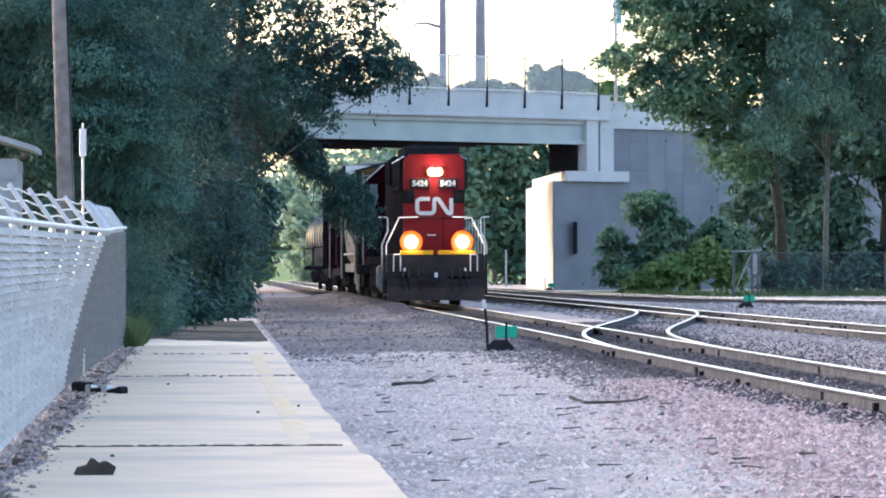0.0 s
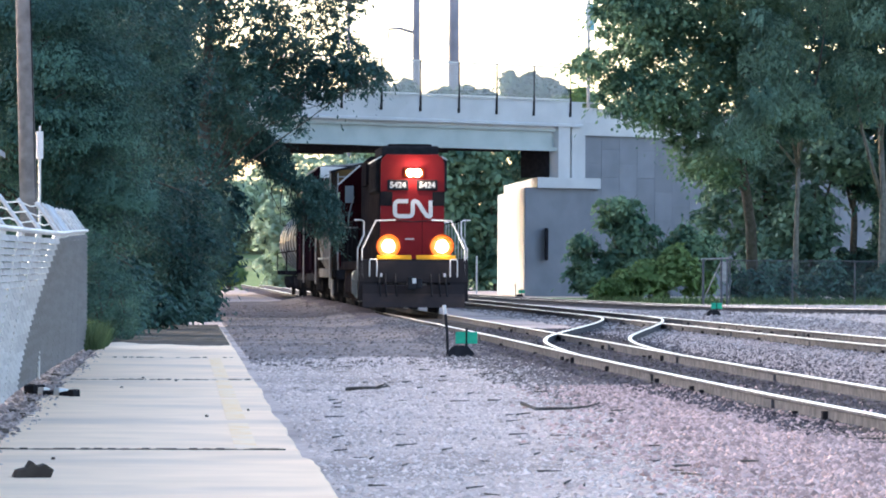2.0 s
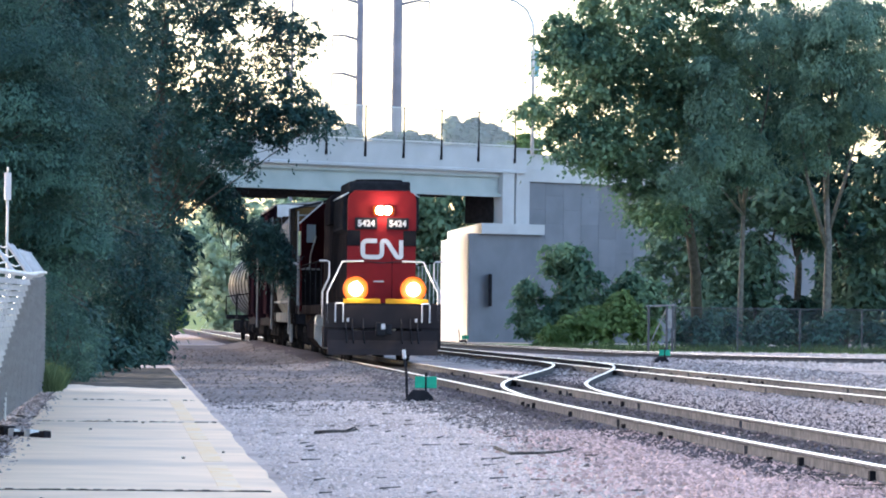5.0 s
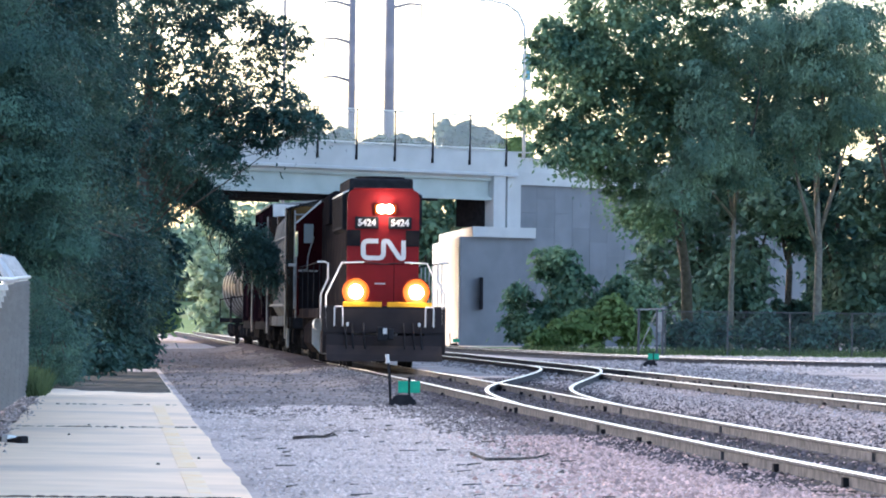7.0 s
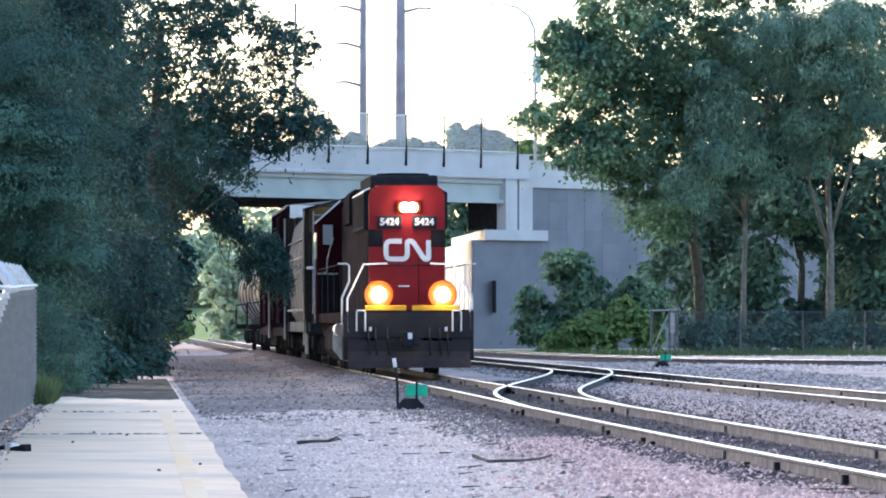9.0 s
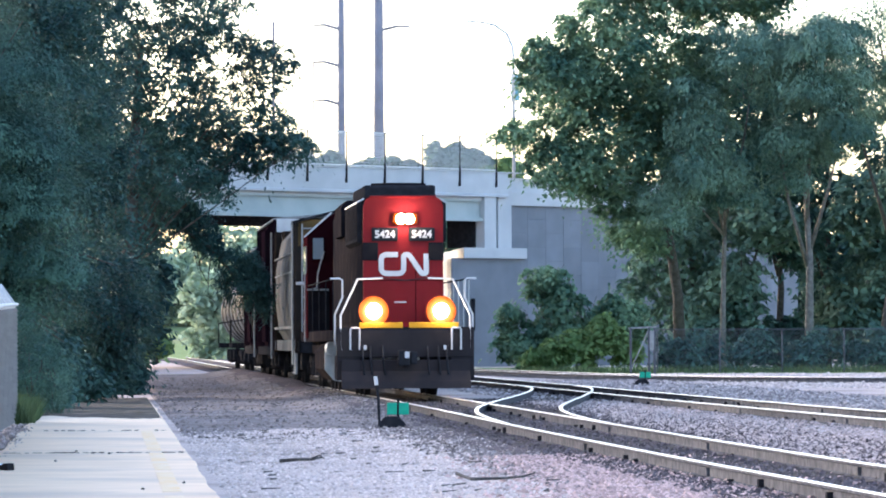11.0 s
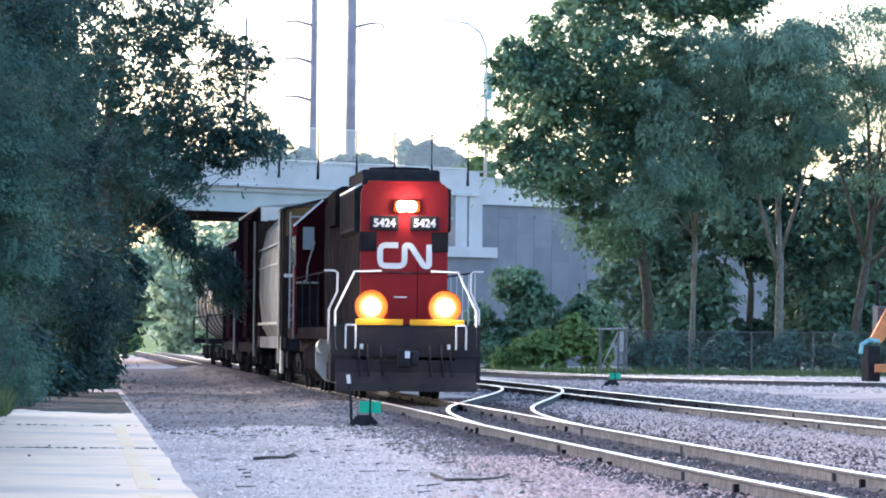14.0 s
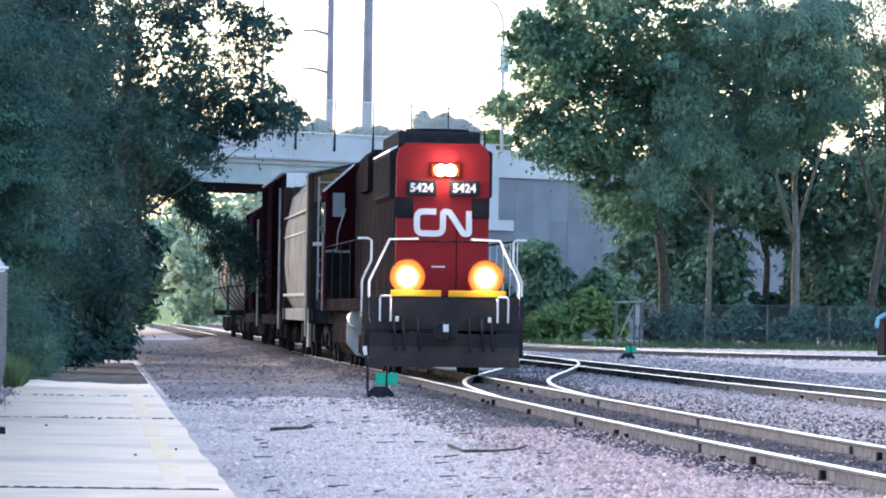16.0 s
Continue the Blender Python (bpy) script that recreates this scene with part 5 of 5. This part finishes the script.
def on_track(y):
    for (x0, y0), (x1, y1) in zip(TRACK_A, TRACK_A[1:]):
        if y0 <= y <= y1:
            return x0 + (x1 - x0) * (y - y0) / (y1 - y0)
    return TRACK_A[-1][0]

# ---- leaning slatted fence beside the platform ----
def fence_at(y):
    """Foot x, sideways lean of the top, height."""
    foot = np.interp(y, [28, 38, 55, 70, 86], [-1.5, -1.57, -1.64, -1.58, -1.46])
    lean = np.interp(y, [28, 38, 47, 55.3, 60, 70, 86], [-0.1, 0.0, 0.22, 0.48, 0.42, 0.2, 0.0])
    high = np.interp(y, [28, 38, 55, 86], [1.66, 1.69, 1.72, 1.98])
    return foot, lean, high


def fence_point(y, z):
    foot, lean, high = fence_at(y)
    return Vector((foot + lean * (z / high) ** 1.4, y, z))


fence = thing("slatted_fence", Matrix.Identity(4), "leaning chain-link fence with pale slats and barbed wire arms", "fence")
posts = [28, 31, 34, 37, 40, 43, 46, 49, 52, 55.3, 58.5, 61.5, 64.5, 67.5, 70.5, 73.5, 76.5, 79.5, 82.5, 85.8]
for y in posts:
    f, l, h = fence_at(y)
    bm = tube([fence_point(y, z) + Vector((-0.04, 0, 0)) for z in (0.0, h * 0.3, h * 0.6, h)], 0.032, 8)
    part("post", bm, GALV, fence)
    p = fence_point(y, h)
    part("arm", tube([p, p + Vector((-0.06, 0, 0.08)), p + Vector((-0.26, 0, 0.36))], 0.022, 6), GALV, fence, "slanted barbed wire arm")
part("top_rail", tube([fence_point(y, fence_at(y)[2]) + Vector((0.02, 0, 0.02)) for y in range(28, 87, 2)], 0.026, 8), GALV, fence)
for k in range(3):
    d = Vector((-0.1 - 0.07 * k, 0, 0.13 + 0.1 * k))
    part("barbed_wire", tube([fence_point(y, fence_at(y)[2]) + d + Vector((0, 0, -0.03 * (i % 2))) for i, y in enumerate(range(28, 87, 2))], 0.008, 5), GALV, fence)
for a, b in zip(posts, posts[1:]):
    # slat colour carries the light: pale up to the bulge, dark past it
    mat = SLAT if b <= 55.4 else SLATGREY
    n = 26
    for k in range(n):
        bm = bmesh.new()
        rows = []
        for i in range(4):
            y = a + 0.03 + (b - a - 0.06) * i / 3
            h = fence_at(y)[2]
            z0, z1 = 0.05 + (h - 0.08) * k / n, 0.05 + (h - 0.08) * (k + 0.9) / n
            p, q = fence_point(y, z0), fence_point(y, z1)
            o = Vector((0.04, 0, 0))
            rows.append([bm.verts.new(v) for v in (p, p + o, q + o * 0.25, q)])
        for r, s in zip(rows, rows[1:]):
            for j in range(4):
                bm.faces.new((r[j], r[(j + 1) % 4], s[(j + 1) % 4], s[j]))
        bm.faces.new(rows[0])
        bm.faces.new(rows[-1][::-1])
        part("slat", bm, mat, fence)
for y in (38.6, 41.5, 44.6, 47.5, 50.6):
    part("tie_strip", tube([fence_point(y, z) + Vector((0.022, 0, 0)) for z in (0.02, 0.5, 1.0, 1.4, fence_at(y)[2])], 0.014, 5), GALV, fence)

# ---- poles, shed, lamp ----
pole = thing("utility_pole", pose(-2.56, 90, 0), "weathered wooden utility pole leaning slightly behind the fence", "utility pole")
part("shaft", tube([(0.03, 0, -0.1), (0, 0, 2.7), (-0.11, 0, 6.4), (-0.28, 0, 12)], 0.17, 14, 0.12), WOODPOLE, pole, smooth=True)
part("ground_wire", tube([(0.16, -0.06, 0), (0.12, -0.08, 3), (0.02, -0.07, 6.4), (-0.16, -0.05, 11)], 0.012, 5), DARKSTEEL, pole)
mast = thing("antenna_mast", pose(-1.56, 61.7, 0), "thin white antenna mast with a pale cylinder on top", "antenna")
part("mast", tube([(0, 0, 0), (0, 0, 2.7)], 0.016, 8), GALV, mast)
part("cylinder", tube([(0, 0, 2.69), (0, 0, 2.71), (0, 0, 3.0), (0, 0, 3.02)], 0.043, 14), WHITE, mast)
part("tip", tube([(0, 0, 3.02), (0, 0, 3.09)], 0.012, 6), GALV, mast)
shed = thing("shed", pose(-5.4, 92, 0), "small grey shed with an overhanging roof", "shed")
part("wall", boxed(-2, 1.9, 0, 3, 0, 3.3), SHED, shed)
part("roof", extrude([(-2.4, 3.5), (0, 4.1), (2.25, 3.42), (2.25, 3.52), (0, 4.22), (-2.4, 3.62)], -0.3, 3.3), SHED, shed)
for k in range(9):
    part("siding_board", boxed(-2, 1.91, -0.025, 0.0, 0.05 + k * 0.36, 0.38 + k * 0.36), SHED, shed)

for k, (x, y, r, h, arms) in enumerate([(17.75, 385, 0.30, 38, ((25.3, -2.1), (22.5, -2.1), (19.6, -2.1))), (20.6, 385, 0.42, 40, ((25.2, 2.4), (29, 2.4))), (12.85, 392, 0.15, 26, ((20, -0.8), (23.6, -0.8)))]):
    p = thing("transmission_pole", pose(x, y, 0), "tall pale steel transmission pole with side arms", "transmission pole", "transmission poles behind the bridge")
    part("shaft", tube([(0, 0, -0.2), (0, 0, h * 0.5), (0, 0, h)], r * 1.15, 16, r * 0.7), POLESTEEL, p, smooth=True)
    part("collar", tube([(0, 0, 10.5), (0, 0, 12.4)], r * 1.35, 16), POLESTEEL, p)
    for z, w in arms:
        part("arm", tube([(0, 0, z - 0.3), (w * 0.6, 0, z + 0.05), (w, 0, z)], 0.13, 8, 0.07), POLESTEEL, p)
        part("insulator", tube([(w, 0, z), (w, 0, z - 1.1)], 0.06, 8), POLESTEEL, p)
lamp = thing("street_lamp", pose(24.15, 301, 9.0), "curved-arm steel street lamp on the road bridge with a blue-green banner", "street lamp")
part("pole", tube([(0, 0, -0.3), (0, 0, 8.8), (-0.05, 0, 9.8), (-0.4, 0, 10.6), (-1.1, 0, 11.1), (-2.0, 0, 11.3)], 0.11, 10, 0.06), GALV, lamp, smooth=True)
part("lamp_head", boxed(-2.75, -1.95, -0.14, 0.14, 11.25, 11.36, 0.04), GALV, lamp)
part("banner", boxed(-0.16, 0.36, -0.02, 0.02, 6.6, 8.2), BLUE, lamp, "faded blue-green banner")
part("approach_base", boxed(-0.4, 0.4, -0.4, 0.4, -9.1, -0.28), BRIDGE, lamp)


# ---- switch stands ----
def switch_stand(m, label, lever=True, big=1.0):
    s = thing("switch_stand", m, label, "switch stand", "switch stands beside the tracks")
    part("base", extrude([(-0.26, -0.1), (0.26, -0.1), (0.2, 0.06), (0.1, 0.16), (-0.1, 0.16), (-0.2, 0.06)], -0.16, 0.16), DARKSTEEL, s)
    part("spindle", tube([(0.1, 0, 0.1), (0.1, 0, 0.44)], 0.02, 8), DARKSTEEL, s)
    for x in (-0.08, 0.11):
        part("target", boxed(x, x + 0.16, -0.03, -0.015, 0.19, 0.38, 0.012), GREENP, s, "green painted target plate")
    if lever:
        part("lever", tube([(-0.2, -0.02, 0.0), (-0.215, -0.02, 0.4), (-0.25, -0.02, 0.72)], 0.022, 8), DARKSTEEL, s)
        part("grip", tube([(-0.245, -0.02, 0.66), (-0.265, -0.02, 0.8)], 0.03, 8), WHITE, s)
    return s


switch_stand(pose(4.6, 81, 0), "low switch stand with green targets and an upright lever")
switch_stand(pose(16.6, 157, 0), "low switch stand with a green target beside the siding", False)
switch_stand(pose(17.2, 257, 0), "small switch stand near the bridge abutment")

marker = thing("marker_post", pose(15.3, 262, 0), "thin white marker post beside the track", "post")
part("shaft", tube([(0, 0, -0.1), (0, 0, 2.1)], 0.045, 8), WHITE, marker)
part("cap", tube([(0, 0, 2.1), (0, 0, 2.16)], 0.06, 8), DARKSTEEL, marker)

# ---- gate and chain-link fence under the trees ----
gate = thing("gate_frame", pose(21.4, 207, 0), "grey steel gate posts with a leaning panel", "gate")
for x in (0.0, 0.75, 0.98):
    part("post", tube([(x, 0, -0.1), (x, 0, 1.86)], 0.05, 8), SLATGREY, gate)
part("panel", boxed(0.78, 0.95, -0.04, -0.01, 0.95, 1.75), LADDER, gate)
part("brace", tube([(0.0, 0, 0.15), (0.75, 0, 1.8)], 0.025, 6), LADDER, gate)
part("cross_bar", tube([(-0.1, 0, 1.84), (1.05, 0, 1.9)], 0.035, 8), LADDER, gate)
yard_fence = thing("chain_link_fence", pose(22.6, 208, 0), "weathered chain-link fence along the trees", "fence")
for k in range(14):
    part("post", tube([(k * 2.6, k * 0.15, -0.1), (k * 2.6, k * 0.15, 1.8 + random.uniform(-0.12, 0.04))], 0.03, 6), SLATGREY, yard_fence)
part("top_rail", tube([(0, 0, 1.8), (34, 1.96, 1.78)], 0.018, 6), SLATGREY, yard_fence)
wire = ([], [])
for k in range(340):
    strip((k * 0.1, k * 0.0058, 0.05), (k * 0.1 + 0.55, k * 0.0058, 1.78), 0.004)
    strip((k * 0.1 + 0.55, k * 0.0058, 0.05), (k * 0.1, k * 0.0058, 1.78), 0.004)
part("mesh", wire, SLATGREY, yard_fence)

# ---- orange machine at the end of the siding ----
mach = thing("track_machine", pose(25.7, 164, 0.1), "orange track maintenance machine with a slanted boom on black frame", "work machine")
part("chassis", boxed(0.1, 5.0, -0.9, 0.9, 0.35, 0.62, 0.03), ORANGE, mach)
part("boom", extrude([(-0.05, 1.35), (0.35, 1.3), (2.4, 3.9), (2.4, 4.6), (2.1, 4.5), (0.5, 2.4)], -0.6, -0.3), ORANGE, mach, "slanted faded orange boom")
part("cab", boxed(0.75, 3.4, -0.5, 0.9, 0.62, 2.6, 0.05), DARKSTEEL, mach)
part("engine_box", boxed(0.25, 0.75, -0.3, 0.7, 1.4, 2.5, 0.04), RUST, mach)
part("exhaust", tube([(0.3, 0.1, 2.4), (0.3, 0.1, 3.15), (0.33, 0.1, 3.3)], 0.06, 10), DARKSTEEL, mach)
part("buffer", boxed(-0.1, 0.3, -0.7, 0.7, 0.05, 1.2, 0.03), DARKSTEEL, mach)
part("hose_bundle", tube([(0.25, -0.65, 1.35), (-0.05, -0.7, 1.4), (-0.3, -0.7, 1.25), (-0.35, -0.68, 0.95)], 0.07, 8), BLUE, mach, "faded blue hose bundle")
for x in (0.9, 3.8):
    part("wheel", disc(x, -0.8, 0.3, 0.32, 0.1), DARKSTEEL, mach)

# ---- litter ----
def stick(points, r, label="dry fallen stick on the gravel", mat=BARK):
    ob = part("stick", tube(points, r, 6, r * 0.5), mat)
    tagged(ob, label, "stick", "sticks on the gravel")


stick([(2.02, 57.2, 0.02), (2.2, 57.0, 0.04), (2.37, 57.0, 0.04), (2.48, 57.1, 0.06)], 0.022)
stick([(2.36, 57.0, 0.05), (2.44, 56.8, 0.09), (2.5, 56.8, 0.05)], 0.012)
stick([(3.5, 49.8, 0.06), (3.58, 48.9, 0.03), (3.85, 48.9, 0.035), (4.1, 49.3, 0.04), (4.25, 49.6, 0.07)], 0.018)
for k in range(95):
    rx, ry = random.uniform(1.3, 4.6), 28 + 50 * random.random() ** 1.6
    a, n = random.uniform(-1.4, 1.4), random.uniform(0.04, 0.2)
    stick([(rx, ry, 0.02), (rx + n * math.cos(a), ry + n * math.sin(a) * 2, 0.028)], random.uniform(0.004, 0.011), "small dry twig on the gravel")
bm = extrude([(-0.13, 0), (0.1, 0), (0.12, 0.05), (0.07, 0.085), (0.02, 0.07), (-0.02, 0.105), (-0.05, 0.06), (-0.11, 0.045)], -0.1, 0.1)
wood = tagged(part("wood_block", bm, TIE), "broken dark wood block on the platform", "wood")
wood.matrix_world = pose(-0.77, 32.6, 0.03, 0, 0, 8)
for k in range(34):
    y = random.uniform(33, 66)
    x = -1.22 - random.random() * 0.28
    s = random.uniform(0.015, 0.045)
    ob = part("rubble", boxed(-s, s * random.uniform(0.5, 1.6), -s, s, -0.02, s * random.uniform(0.3, 0.9), s * 0.2), TIE if k % 3 else STONE)
    tagged(ob, "loose rubble at the foot of the fence", "rubble", "rubble along the fence")
    ob.matrix_world = pose(x, y, 0.02, 0, 0, random.uniform(0, 180))
for k in range(12):
    x, y, s = -1.5 + 0.05 * k, 54.8 - 0.15 * k, random.uniform(0.035, 0.075)
    ob = tagged(part("scrap_metal", boxed(-s, s, -0.05, 0.05, -0.01, s * random.uniform(0.8, 2.2), s * 0.3), DARKSTEEL if k % 4 else GALV), "black scrap lump at the platform edge", "scrap", "scrap beside the fence")
    ob.matrix_world = pose(x, y, 0.02, 0, random.uniform(-15, 15), random.uniform(0, 90))
for x, y in ((-0.72, 35.6), (0.4, 46), (-0.3, 62), (0.1, 60.5), (-0.1, 61), (0.8, 48), (-0.5, 57)):
    ob = tagged(part("pebble", boxed(-0.016, 0.014, -0.012, 0.015, -0.005, 0.018, 0.011), TIE), "small dark stone on the platform", "stone", "stones on the platform")
    ob.matrix_world = pose(x, y, 0.03, 0, 0, random.uniform(0, 90))

# ---- sleepers ----
lay_ties(track_1, TRACK_A, 40, 150, 255)
lay_ties(track_2, TRACK_B, 62, 160, 250)
lay_ties(track_4, [p for p in CROSSING if 85 < p[1] < 125], 80, 130, 0)
lay_ties(track_3, TRACK_C, 146, 220, 0)


def motions():
    """The train rolls slowly nearer on its track; its wheels turn with it."""
    for car, back in TRAIN:
        rows = []
        for k in range(9):
            t = 2.0 * k
            y = train_at(t) + back
            x, ahead = on_track(y), on_track(y + 16)
            rows.append((t, pose(x, y, RAIL_TOP, 0, 0, math.degrees(math.atan2(x - ahead, 16)))))
        walk(car, rows)
    for wheel, y, r in WHEELS:
        walk(wheel, [(0.2 * k, pose(0, y, r, math.degrees((train_at(0) - train_at(0.2 * k)) / r), 0, 0)) for k in range(81)])


motions()
